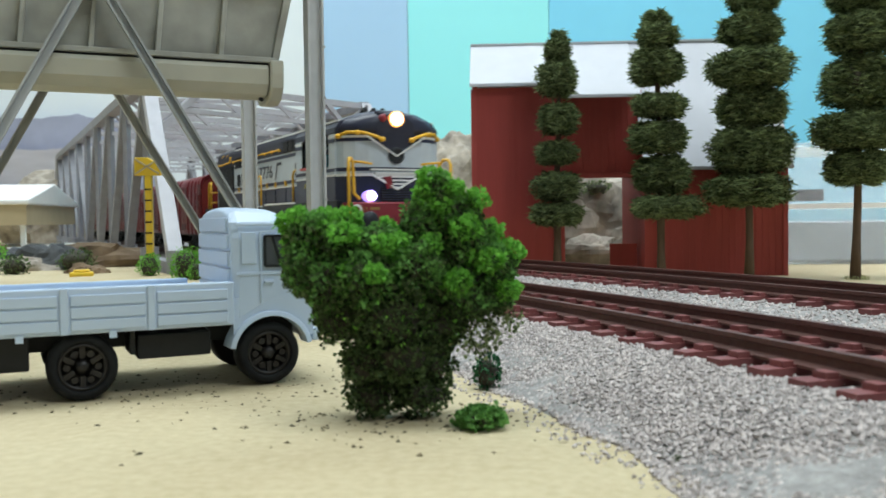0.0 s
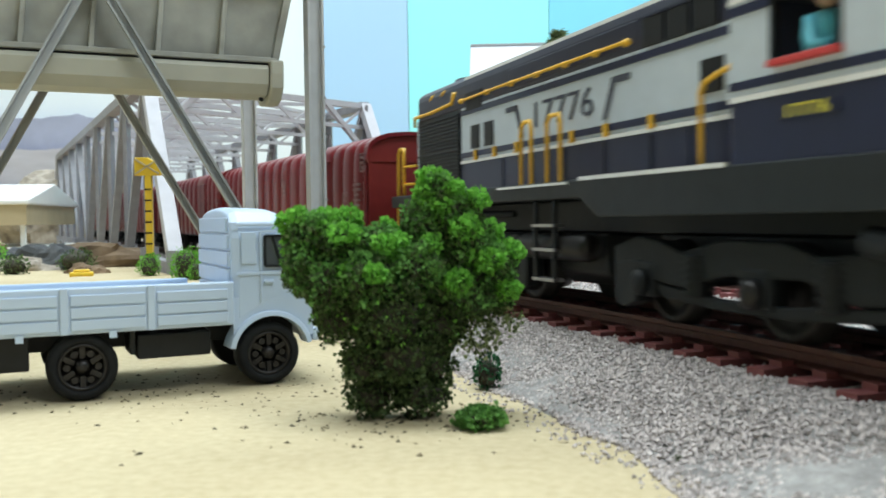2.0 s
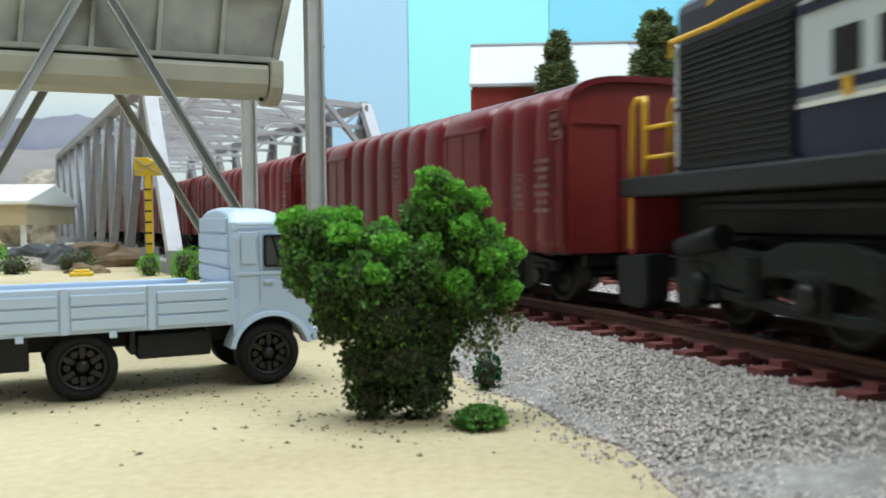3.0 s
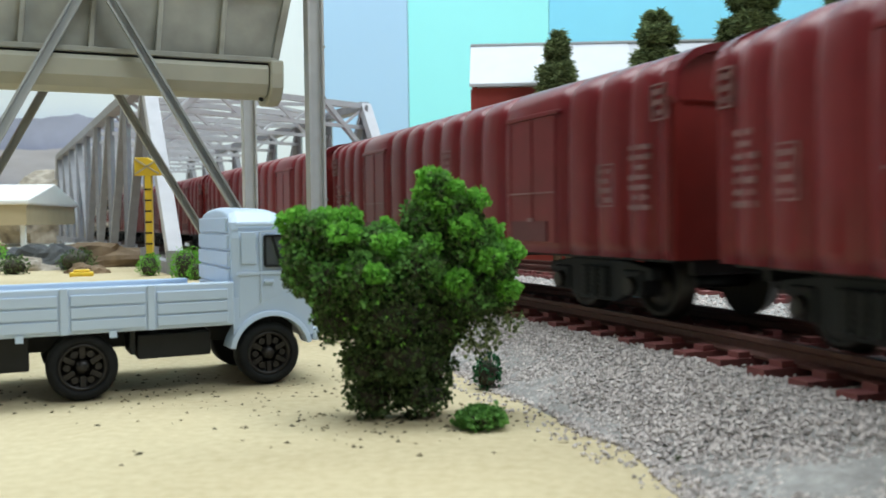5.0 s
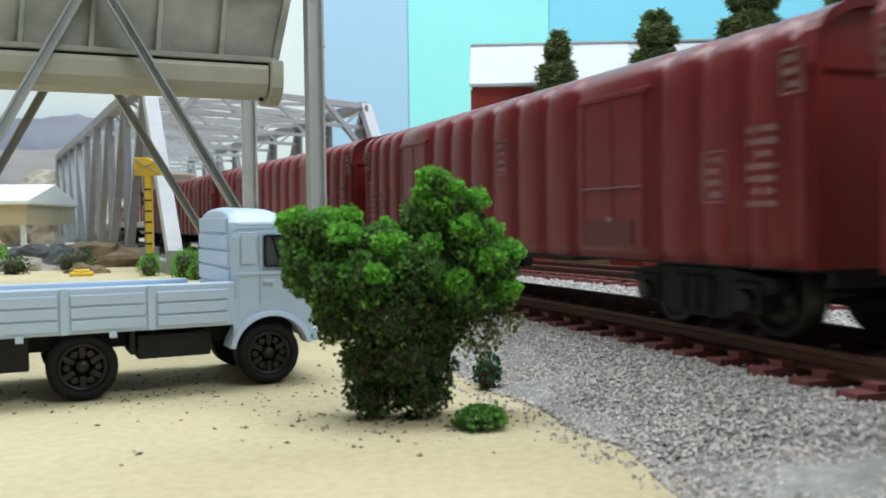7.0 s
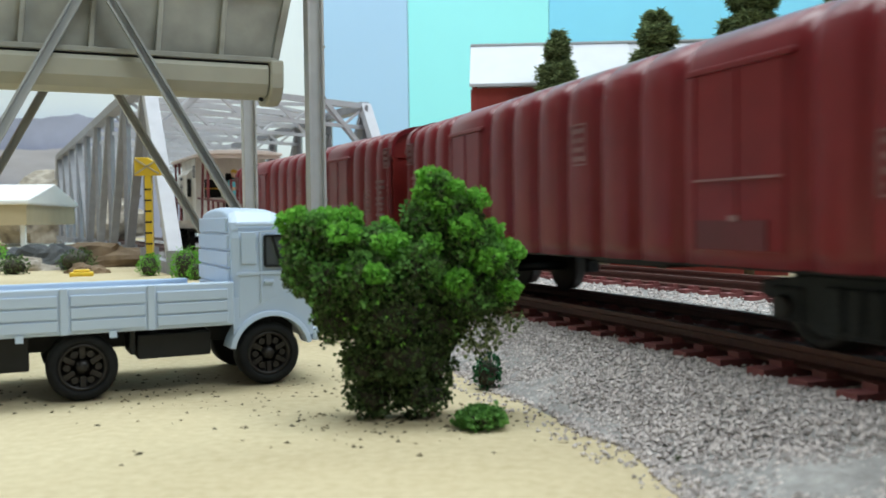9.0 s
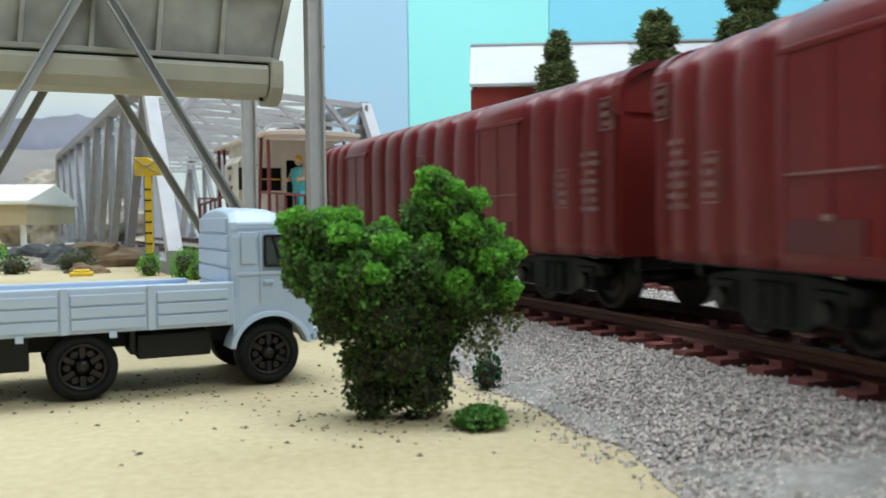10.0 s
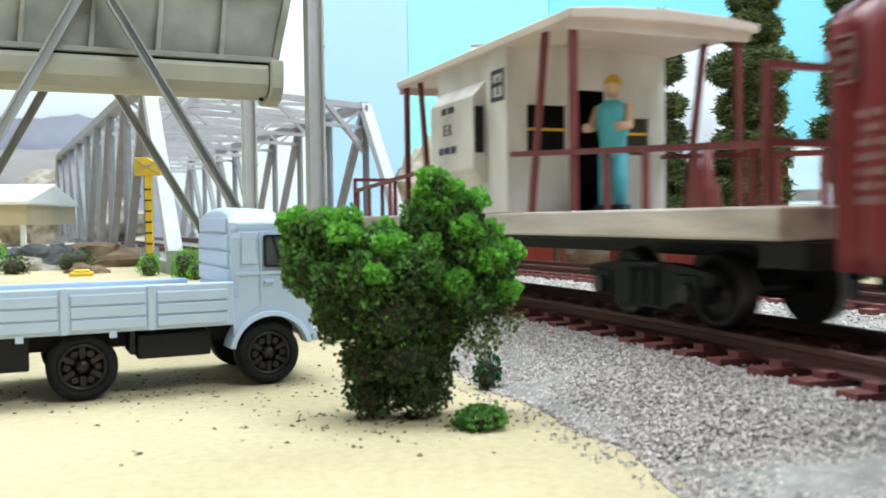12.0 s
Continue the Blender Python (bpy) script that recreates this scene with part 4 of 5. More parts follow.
def figurine(name, coat, lower, label, sitting=False):
    """A painted plastic doll, one plain mesh with its colours by face."""
    rnd = random.Random(3)
    g = G()
    spans = []

    def seg(fn, mt):
        k = len(g.f)
        fn()
        spans.append((k, len(g.f), mt))

    if not sitting:
        seg(lambda: [g.cyl((0.2, y, 0), (0, y * 0.8, 9), 1.0, 1.35, 9) for y in (-1.3, 1.3)], lower)
        seg(lambda: [g.box(-1.2, 2.2, y - 0.9, y + 0.9, 0, 1.0) for y in (-1.3, 1.3)], "black")
    b = 0 if sitting else 9
    seg(lambda: g.lathe((0, 0, b - 1), (0, 0, 1), [(0, 1.9), (3, 2.1), (6.5, 2.7), (8.2, 2.3), (8.9, 1.0)], 12), coat)
    seg(lambda: [g.tube([(0, y * 2.4, b + 7), (1.0, y * 3.1, b + 3.8), (3.6, y * 2.6, b + 3.6)], 0.75, 7) for y in (-1, 1)], coat if sitting else "skin")
    seg(lambda: g.blob((0, 0, b + 9.9), (1.35, 1.25, 1.7), rnd, 10, 8, 0.03), "skin")
    seg(lambda: g.blob((-0.2, 0, b + 10.6), (1.5, 1.4, 1.3), rnd, 10, 8, 0.05), "black" if sitting else "hair")
    if not sitting:
        g.v = [(x * 1.17, y * 1.17, z * 1.17) for x, y, z in g.v]
    me = g.mesh(name)
    used = []
    for a, c, mt in spans:
        if mt not in used:
            used.append(mt)
            me.materials.append(M[mt])
        for i in range(a, c):
            me.polygons[i].material_index = used.index(mt)
    ob = part(name, me, coat)
    return tagged(ob, label, "figurine")


# ---- the toy lorry ----
def lorry():
    T = thing("flatbed_lorry", "pale blue plastic model flatbed lorry with black wheels", "lorry", at(-55.95, 137.1, 0, 0, 0, 25.7))
    # drop-side bed
    part("bed_floor", G().box(-25, 19.8, -12.4, 12.4, 9.6, 10.8), "truck", T, bevel=0.2)
    for sd in (-1, 1):
        y0, y1 = sorted((sd * 13.0, sd * 12.0))
        s = part("bed_side", G().box(-25, 21.2 if sd < 0 else 18.8, y0, y1, 9.6, 16.1 if sd < 0 else 15.4), "truck", T, "pale blue planked drop side", bevel=0.25)
        yo = sd * 13.0
        for x in (-25, -13.9, -2.3, 9.3):
            part("side_post", G().box(x - 0.55, x + 0.55, min(yo, yo + sd * 0.35), max(yo, yo + sd * 0.2), 9.6, 16.1 if sd < 0 else 15.3), "truck", s, bevel=0.12)
        for a, b in ((-24.2, -14.7), (-13.1, -3.1), (-1.5, 8.5), (10.1, 20.2 if sd < 0 else 18.2)):
            for k in range(3):
                part("plank", G().box(a, b, min(yo, yo + sd * 0.28), max(yo, yo + sd * 0.32), 10.1 + k * 1.75, 11.6 + k * 1.75), "truck", s, bevel=0.12)
        for x in (-8, 4):
            part("latch", G().box(x - 0.5, x + 0.5, min(yo, yo + sd * 0.4), max(yo, yo + sd * 0.4), 8.9, 9.9), "truck", s)
    part("headboard", G().box(19.4, 20.2, -12, 12, 9.6, 14.6), "truck", T, bevel=0.15)
    part("tailboard", G().box(-25.4, -24.6, -12, 12, 9.6, 16.1), "truck", T, bevel=0.15)

    # cab lofted from front to back, with wheel arch cut as a profile
    def sec(x, hw, zt, zb, tuck):
        pf = [(-hw, zb), (-hw, 17.2), (-hw + 0.15, 22.5), (-hw + 0.7 + tuck, 24.9), (-hw + 2.4 + tuck, zt - 0.5), (-hw * 0.55, zt), (0, zt + 0.25)]
        pf += [(-y, z) for y, z in reversed(pf[:-1])]
        return [(x, y, z) for y, z in pf]
    cab = part("cab", G().rings([sec(21.0, 11.7, 26.6, 10.2, 0), sec(22.2, 12.2, 27.1, 10.2, 0), sec(27.5, 12.2, 26.9, 13.2, 0), sec(30.2, 12.0, 26.0, 13.2, 0.3), sec(32.0, 11.6, 24.9, 10.5, 0.8), sec(33.2, 11.2, 19.0, 9.5, 1.6), sec(33.9, 10.8, 17.2, 8.0, 1.8)], smooth=False), "truck", T, "rounded pale blue cab", bevel=0.35)
    for sd in (-1, 1):
        yo = sd * 12.25
        a, b = sorted((yo, yo + sd * 0.22))
        # raised door frame, panel and handle
        g = G()
        for p in ((25.3, 25.6, 12.8, 23.4), (30.6, 30.9, 14, 23.0), (25.3, 30.9, 23.3, 23.6), (21.6, 32.4, 16.9, 17.4)):
            g.box(p[0], p[1], a, b, p[2], p[3])
        part("door_frame", g, "truck", cab, bevel=0.08)
        part("side_panel", G().box(22.5, 24.8, a, b, 18.6, 23.4), "truck", cab, bevel=0.3)
        part("gutter", G().box(21.6, 31.5, a, b + 0.1, 24.3, 24.75), "truck", cab, bevel=0.1)
        part("door_handle", G().box(25.9, 27.4, a - 0.2, b + 0.2, 15.6, 16.1), "truck", cab, bevel=0.12)
        w = part("side_window", G().prism([(26.1, 18.2), (30.2, 18.2), (29.4, 22.8), (26.1, 22.8)], "y", yo - sd * 0.25, yo + sd * 0.16), "glass", cab, "dark cab side window")
        g = G()
        for p, q in (((26.1, 18.2), (30.2, 18.2)), ((30.2, 18.2), (29.4, 22.8)), ((29.4, 22.8), (26.1, 22.8)), ((26.1, 22.8), (26.1, 18.2)), ((27.2, 22.8), (28.6, 18.2))):
            g.beam((p[0], yo + sd * 0.2, p[1]), (q[0], yo + sd * 0.2, q[1]), 0.35, 0.35)
        part("window_frame", g, "black", w)
        # body side over the wheel, cut out to the arch
        arc = [(26.9 + 6.1 * math.cos(radians(q)), 4.9 + 6.1 * math.sin(radians(q))) for q in range(18, 163, 9)]
        part("wing_panel", G().prism([(21.2, 13.6), (21.2, 7.2), arc[-1]] + arc[::-1][1:] + [(33.6, 7.6), (33.6, 13.6)], "y", min(sd * 11.2, sd * 12.15), max(sd * 11.2, sd * 12.15)), "truck", T)
        # mudguard arch
        rings = []
        for k in range(13):
            t = radians(12 + k * 158 / 12)
            c, s = math.cos(t), math.sin(t)
            rings.append([(26.9 + c * r, yy, 4.9 + s * r) for r, yy in ((5.7, sd * 8.6), (5.7, sd * 12.9), (6.5, sd * 12.7), (6.7, sd * 8.6))])
        part("mudguard", G().rings(rings), "truck", T, bevel=0.15)
        part("headlamp", G().lathe((33.2, sd * 8.3, 10.4), (1, 0, 0), [(0, 1.4), (1.1, 1.4), (1.4, 1.0), (1.5, 0.2)], 14), "truck", T)
    for k in range(5):
        part("back_board", G().box(20.6, 21.1, -11.3 + 0.25 * max(0, k - 2) ** 2, 11.3 - 0.25 * max(0, k - 2) ** 2, 13.0 + k * 2.6, 15.25 + k * 2.6), "truck", cab, bevel=0.15)
    part("windscreen", G().add([(32.2, -9.4, 24.0), (32.2, 9.4, 24.0), (33.5, 9.2, 18.6), (33.5, -9.2, 18.6)], [(0, 1, 2, 3)]), "glass", cab)
    part("bumper", G().box(33.6, 35.0, -11.5, 11.5, 6.2, 8.2), "truck", T, bevel=0.4)
    g = G().box(-24, 32.5, -4.5, -2.5, 6.4, 9.6).box(-24, 32.5, 2.5, 4.5, 6.4, 9.6)
    g.box(7.5, 18, -11, -5, 5.2, 8.8).box(-20, -8, -9, 9, 6.6, 9.4).box(-20, -6.8, -10.6, -4, 4.6, 9.5).box(6.4, 7.2, -11.4, -5, 6.0, 9.6)
    g.cyl((0, -8, 5.2), (0, 8, 5.2), 1.2).cyl((26.7, -8, 5.2), (26.7, 8, 5.2), 1.0)
    part("chassis", g, "black", T, "black chassis, tank and mud flaps", bevel=0.25)
    for x, sets in ((0.0, (-10.1, 10.1)), (26.7, (-9.9, 9.9))):
        for y in sets:
            sd = 1 if y > 0 else -1
            prof = [(-2.6, 2.6), (-2.6, 4.3), (-2.0, 4.75), (1.2, 4.8), (1.9, 4.4), (2.0, 3.6), (1.7, 3.35), (-0.9, 3.25)]
            ty = part("wheel", G().lathe((x, y, 4.8), (0, sd, 0), prof, 30), "tyre", T, "black ribbed rubber tyre")
            g = G().lathe((x, y, 4.8), (0, sd, 0), [(-0.8, 3.3), (1.75, 3.35), (1.7, 2.9), (-0.5, 2.7), (-0.5, 1.1), (1.4, 0.9), (1.6, 0.3)], 24)
            for k in range(6):
                a = k * math.pi / 3
                g.cyl((x + 2.1 * math.cos(a), y + sd * 0.8, 4.8 + 2.1 * math.sin(a)), (x + 2.1 * math.cos(a), y + sd * 1.45, 4.8 + 2.1 * math.sin(a)), 0.5, n=8)
                a += math.pi / 6
                g.beam((x + 1.3 * math.cos(a), y + sd * 1.2, 4.8 + 1.3 * math.sin(a)), (x + 3.0 * math.cos(a), y + sd * 1.3, 4.8 + 3.0 * math.sin(a)), 0.7, 0.6, (0, 1, 0))
            part("rim", g, "wheel", ty, "black spoked hub")
    return T


# ---- plants ----
def leaf_cloud(g, lobes, count, rnd, size=(0.5, 1.1), up=0.3, shell=0.25, thin=0.55):
    tot = sum(r[3] * r[4] for r in lobes)
    for x, y, z, rx, rz in lobes:
        o = Vector((rnd.random() * 40, rnd.random() * 40, rnd.random() * 40))
        for _ in range(int(count * rx * rz / tot)):
            d = Vector((rnd.gauss(0, 1), rnd.gauss(0, 1), rnd.gauss(0, 1))).normalized()
            k = (1 + 0.45 * noise.noise(d * 2.6 + o) + 0.25 * noise.noise(d * 6 + o)) * (1 - shell * rnd.random() ** 2)
            p = Vector((x + d.x * rx * k, y + d.y * rx * k, z + d.z * rz * k))
            a = (d + Vector((rnd.uniform(-1, 1), rnd.uniform(-1, 1), rnd.uniform(-1, 1) + up)) * 0.9).normalized()
            b = a.orthogonal().normalized()
            b = (b * math.cos(rnd.random() * 6) + a.cross(b) * math.sin(rnd.random() * 6)).normalized()
            s = rnd.uniform(*size)
            w = b * s * thin
            g.add([p - w * 0.3, p + a * s * 0.5 + w, p + a * s, p + a * s * 0.5 - w], [(0, 1, 2, 3)])


def bush():
    b = thing("bush", "large bright green bushy shrub of model foliage", "bush", at(-6.4, 115, 0))
    rnd = random.Random(11)
    up = [(-10.4, 0, 23.2, 3.2, 2.9), (-10.8, -1, 19.2, 3.0, 3.0), (-6, -1, 22.4, 3.1, 2.7), (-7.4, -2, 17.2, 3.6, 3.4), (-1.6, -1, 21.6, 3.3, 2.8), (-2.4, -3, 17.6, 4.2, 3.8), (3.0, -2, 19.0, 4.0, 3.8), (4.4, 0, 24.6, 3.0, 3.4), (5.8, 0, 28.2, 2.0, 2.6), (8.4, 0, 25.6, 2.6, 2.9), (9.4, 0, 21.4, 3.6, 3.4), (12.6, 0, 19.0, 2.9, 2.5), (9.2, -1, 15.8, 3.6, 3.0), (12.6, 0, 15.4, 2.5, 2.1)]
    low = [(-6.4, 0, 13.0, 3.7, 3.4), (0, -2, 12.8, 4.8, 4.0), (5.6, 0, 12.4, 3.8, 3.2), (-3.0, -1, 7.0, 3.5, 3.6), (1.0, -2, 8.0, 4.0, 3.6), (4.6, 0, 7.2, 2.9, 3.4), (-2.6, -1, 2.8, 3.2, 2.4), (3.4, -1, 2.8, 3.4, 2.4)]
    knobs = []
    for x, y, z, rx, rz in up:
        for _ in range(4):
            a, q = rnd.random() * 6.28, rnd.uniform(-0.1, 1)
            k = (1 - q * q) ** 0.5
            knobs.append((x + rx * k * math.cos(a), y + rx * k * math.sin(a), z + rz * q, rnd.uniform(0.9, 1.9), rnd.uniform(0.8, 1.5)))
    # Brighter leaves on the lobe tops paint in the highlights.
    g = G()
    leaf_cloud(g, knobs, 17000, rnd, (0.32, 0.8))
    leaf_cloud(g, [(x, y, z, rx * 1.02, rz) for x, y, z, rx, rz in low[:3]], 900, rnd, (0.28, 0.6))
    part("shoot_clumps", g, "leaf", b, "bright green knobs with lit tops painted in")
    g = G()
    leaf_cloud(g, [(x, y, z, rx * 0.9, rz * 0.9) for x, y, z, rx, rz in up], 26000, rnd, (0.3, 0.75))
    part("crown", g, "leaf_m", b, "olive green crown")
    # Dark green below and inside: partly leaf colour, partly shade painted in.
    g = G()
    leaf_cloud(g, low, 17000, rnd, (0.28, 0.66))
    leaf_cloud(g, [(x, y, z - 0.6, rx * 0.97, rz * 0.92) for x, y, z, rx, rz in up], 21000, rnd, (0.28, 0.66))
    part("lower_foliage", g, "leaf_d", b, "dark green lower foliage, partly painted shade")
    g = G()
    leaf_cloud(g, [(13.5, 0, 12.4, 3.0, 2.4), (10.5, 0, 9.6, 3.0, 2.4)], 700, rnd, (0.3, 0.7), shell=0.8)
    part("wisp", g, "leaf_t", b, "loose thin wisps")
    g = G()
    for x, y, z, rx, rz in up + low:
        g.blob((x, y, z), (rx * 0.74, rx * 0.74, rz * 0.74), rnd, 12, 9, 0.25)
    part("inner_mass", g, "core", b, "dark brown solid inner core")


def shrub(x, y, z, r, h, label, mt="leaf", n=900, size=(0.3, 0.7)):
    rnd = random.Random(int(x * 3 + y))
    s = thing("shrub", label, "shrub", at(x, y, z))
    g = G()
    leaf_cloud(g, [(0, 0, h * 0.5, r, h * 0.52), (r * 0.3, 0, h * 0.65, r * 0.7, h * 0.4), (-r * 0.35, 0, h * 0.4, r * 0.7, h * 0.4)], n, rnd, size)
    part("foliage", g, mt, s)
    part("inner_mass", G().blob((0, 0, h * 0.48), (r * 0.75, r * 0.75, h * 0.46), rnd, 9, 7, 0.25), "core", s)
    return s


def tier_tree(x, y, z, height, tiers, lean, seed):
    """Trunk with stacked pads of fibrous foliage; tiers: (base, top, radius)."""
    rnd = random.Random(seed)
    t = thing("conifer", "tall dark green tiered model tree on a thin brown trunk", "tree", at(x, y, z), group="trees behind the tracks")
    top = tiers[-1][1]
    pts = [(lean * (k / 8) ** 1.5 + rnd.uniform(-0.3, 0.3), rnd.uniform(-0.3, 0.3), top * 0.95 * k / 8) for k in range(9)]
    rg = []
    for k, p in enumerate(pts):
        r = (2.2 if k == 0 else 1.75) * (1 - 0.07 * k)
        rg.append([(p[0] + r * math.cos(a) * rnd.uniform(0.85, 1.15), p[1] + r * math.sin(a), p[2]) for a in [j * math.pi / 4.5 for j in range(9)]])
    tr = part("trunk", G().rings(rg, smooth=True), "bark", t)
    br, core, g = G(), G(), G()
    for b0, b1, r in tiers:
        r *= rnd.uniform(0.78, 0.9)
        b0, b1 = b0 - 0.7, b1 + 0.7
        h = (b1 - b0) / 2
        cx = lean * ((b0 + h) / top) ** 1.5 + rnd.uniform(-1, 1)
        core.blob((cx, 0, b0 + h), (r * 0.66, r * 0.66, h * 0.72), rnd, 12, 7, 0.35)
        for k in range(4):
            a = rnd.random() * 6.28
            br.cyl((cx, 0, b0 + h), (cx + r * 0.8 * math.cos(a), r * 0.8 * math.sin(a), b0 + h + rnd.uniform(-1, 1)), 0.4, 0.15, 5)
        o = Vector((rnd.random() * 30, rnd.random() * 30, 0))
        for _ in range(int(60 * r * (h + 2))):
            a = rnd.random() * 2 * math.pi
            q = rnd.uniform(-1, 1)
            rim = (1 - abs(q) ** 3.2) ** 0.5
            k = 1 + 0.5 * noise.noise((math.cos(a) * 1.7 + o.x, math.sin(a) * 1.7 + o.y, b0 * 0.1)) + 0.2 * noise.noise((math.cos(a) * 5 + o.x, math.sin(a) * 5, q * 2))
            rr = r * (0.40 + 0.60 * rim) * k * rnd.uniform(0.72, 1.0) if rnd.random() < 0.86 else r * rim * rnd.random()
            p = Vector((cx + rr * math.cos(a), rr * math.sin(a), b0 + h + q * h * (0.85 + 0.3 * noise.noise((math.cos(a) * 2 + o.y, math.sin(a) * 2, 5)))))
            sw = rnd.choice((-1.3, -0.6, 0.6, 1.3))
            d = Vector((math.cos(a) * 0.5 - math.sin(a) * sw + rnd.uniform(-0.5, 0.5), math.sin(a) * 0.5 + math.cos(a) * sw + rnd.uniform(-0.5, 0.5), rnd.uniform(-0.5, 0.4))).normalized()
            s = rnd.uniform(1.2, 4.2)
            w = d.cross(Vector((rnd.uniform(-1, 1), rnd.uniform(-1, 1), rnd.uniform(-1, 1)))).normalized() * rnd.uniform(0.12, 0.34)
            g.add([p - w, p + w, p + d * s * 0.6 + w * 0.8 + Vector((0, 0, 0.2)), p + d * s, p + d * s * 0.6 - w * 0.8], [(0, 1, 2, 3, 4)])
    part("limb_whorl", br, "bark", t)
    part("crown", g, "leaf_t", t, "fibrous dark green foliage pads")
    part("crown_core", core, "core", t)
    gg = G()
    for _ in range(160):
        a, r = rnd.random() * 6.28, rnd.random() ** 0.6 * 5
        p = Vector((r * math.cos(a), r * math.sin(a), -0.3))
        d = Vector((rnd.uniform(-0.5, 0.5), rnd.uniform(-0.5, 0.5), 1))
        gg.add([p + Vector((-0.12, 0, 0)), p + Vector((0.12, 0, 0)), p + d * rnd.uniform(1, 2.6)], [(0, 1, 2)])
    part("grass_tuft", gg, "straw", t, "pale dry grass at the foot")


# ---- loading bin over the sand ----
def loader():
    H = thing("loading_bin", "weathered grey-tan overhead loading bin on braced metal legs", "hopper", at(-30, 216, 0, 0, 0, 24.5))
    # bin hull: profile across (y, z), swept along x
    hull = [(2, 61.4), (0.4, 80), (0, 100), (65, 100), (60, 86), (20, 61.4)]
    b = part("bin", G().rings([[(-170, y, z) for y, z in hull], [(-9.5 + 0.19 * (z - 61.4), y, z) for y, z in hull]]), "bin", H, "weathered ribbed bin plate", bevel=0.3)
    for k in range(9):
        x = -22 - 13.8 * k
        part("rib", G().rings([[(x + q + 0.09 * (z - 62), y, z) for y, z in ((1.8, 62.6), (-0.5, 62.6), (-1.2, 80), (-1.4, 99), (0.2, 99), (0.5, 80))] for q in (-0.55, 0.55)]), "bin", b, bevel=0.2)
    part("seam_flange", G().box(-170, -9.2, -0.6, 18, 61.8, 63.0), "bin", H, bevel=0.2)
    part("seam_gap", G().box(-170, -9.6, 0.6, 16, 61.2, 61.85), "black", H)
    belly = [(0.0, 61.25), (-0.5, 60.2), (-0.2, 56.8), (1.6, 54.6), (5, 53.9), (10, 54.3), (14, 56), (15.5, 61.25)]
    part("belly", G().prism(belly, "x", -170, -11), "bin_low", H, "tan rolled bin bottom", bevel=0.2)
    cap = [(-1.2, 62.4), (-1.2, 59.2), (-0.8, 56), (1.4, 53.2), (5, 52.4), (11, 53.0), (15, 55.6), (17, 62.4)]
    part("end_cap", G().prism(cap, "x", -10.8, -7.6), "bin_low", H, "rounded end cap", bevel=0.5)
    part("end_plate", G().rings([[(q + 0.19 * (z - 61.4), y, z) for y, z in ((1.2, 62.4), (-1.4, 80), (-1.6, 100), (66, 100), (62, 85), (20, 62.4))] for q in (-10.2, -8.4)]), "bin", H, bevel=0.3)
    part("seam_bolt", G().cyl((-12.5, 1.0, 53.4), (-12.5, 2.2, 53.6), 0.5, n=8), "black", H)
    part("seam_bracket", G().box(-8.5, -1.5, -1.0, 2.0, 77.6, 79.6).box(-8.5, -1.5, 63, 66, 77.6, 79.6), "bin", H)
    for y in (0, 65):
        for x in (0, -96):
            sec = [(-2.0, -1.9), (-1.4, -1.9), (-1.4, -0.5), (1.4, -0.5), (1.4, -1.9), (2.0, -1.9), (2.0, 1.9), (1.4, 1.9), (1.4, 0.5), (-1.4, 0.5), (-1.4, 1.9), (-2.0, 1.9)]
            x -= 1.4 * (y > 1)
            g = G().prism([(x + a, y + c) for a, c in sec], "z", 0, 105)
            leg = part("leg", g, "galv", H, "pale galvanised I-section leg", bevel=0.15)
            part("foot", G().box(x - 4, x + 4, y - 4, y + 4, -1, 1.4), "galv", leg, bevel=0.3)
            g = G()
            for z in range(6, 100, 12):
                g.cyl((x + 1.9, y - 2.0, z), (x + 1.9, y - 1.8, z), 0.35, n=8)
            part("rivet", g, "galv_d", leg)
        for xa, xc in ((-49.7, -3.9), (-48.0, -91.0)):
            a, c = Vector((xa, y - 2.6, 80)), Vector((xc, y - 2.6, 0.4))
            d = (c - a).normalized()
            n = d.cross(Vector((0, 1, 0)))
            g = G().beam(a, c, 1.7, 0.5, (0, 1, 0))
            for q in (-0.85, 0.85):
                g.beam(a + n * q + Vector((0, -0.7, 0)), c + n * q + Vector((0, -0.7, 0)), 0.5, 1.6, (0, 1, 0))
            part("brace", g, "galv_d", H, "angled steel channel brace")
        part("top_beam", G().box(-100, 4, y - 2.5, y + 2.5, 79, 84), "galv", H, bevel=0.3)
    return H


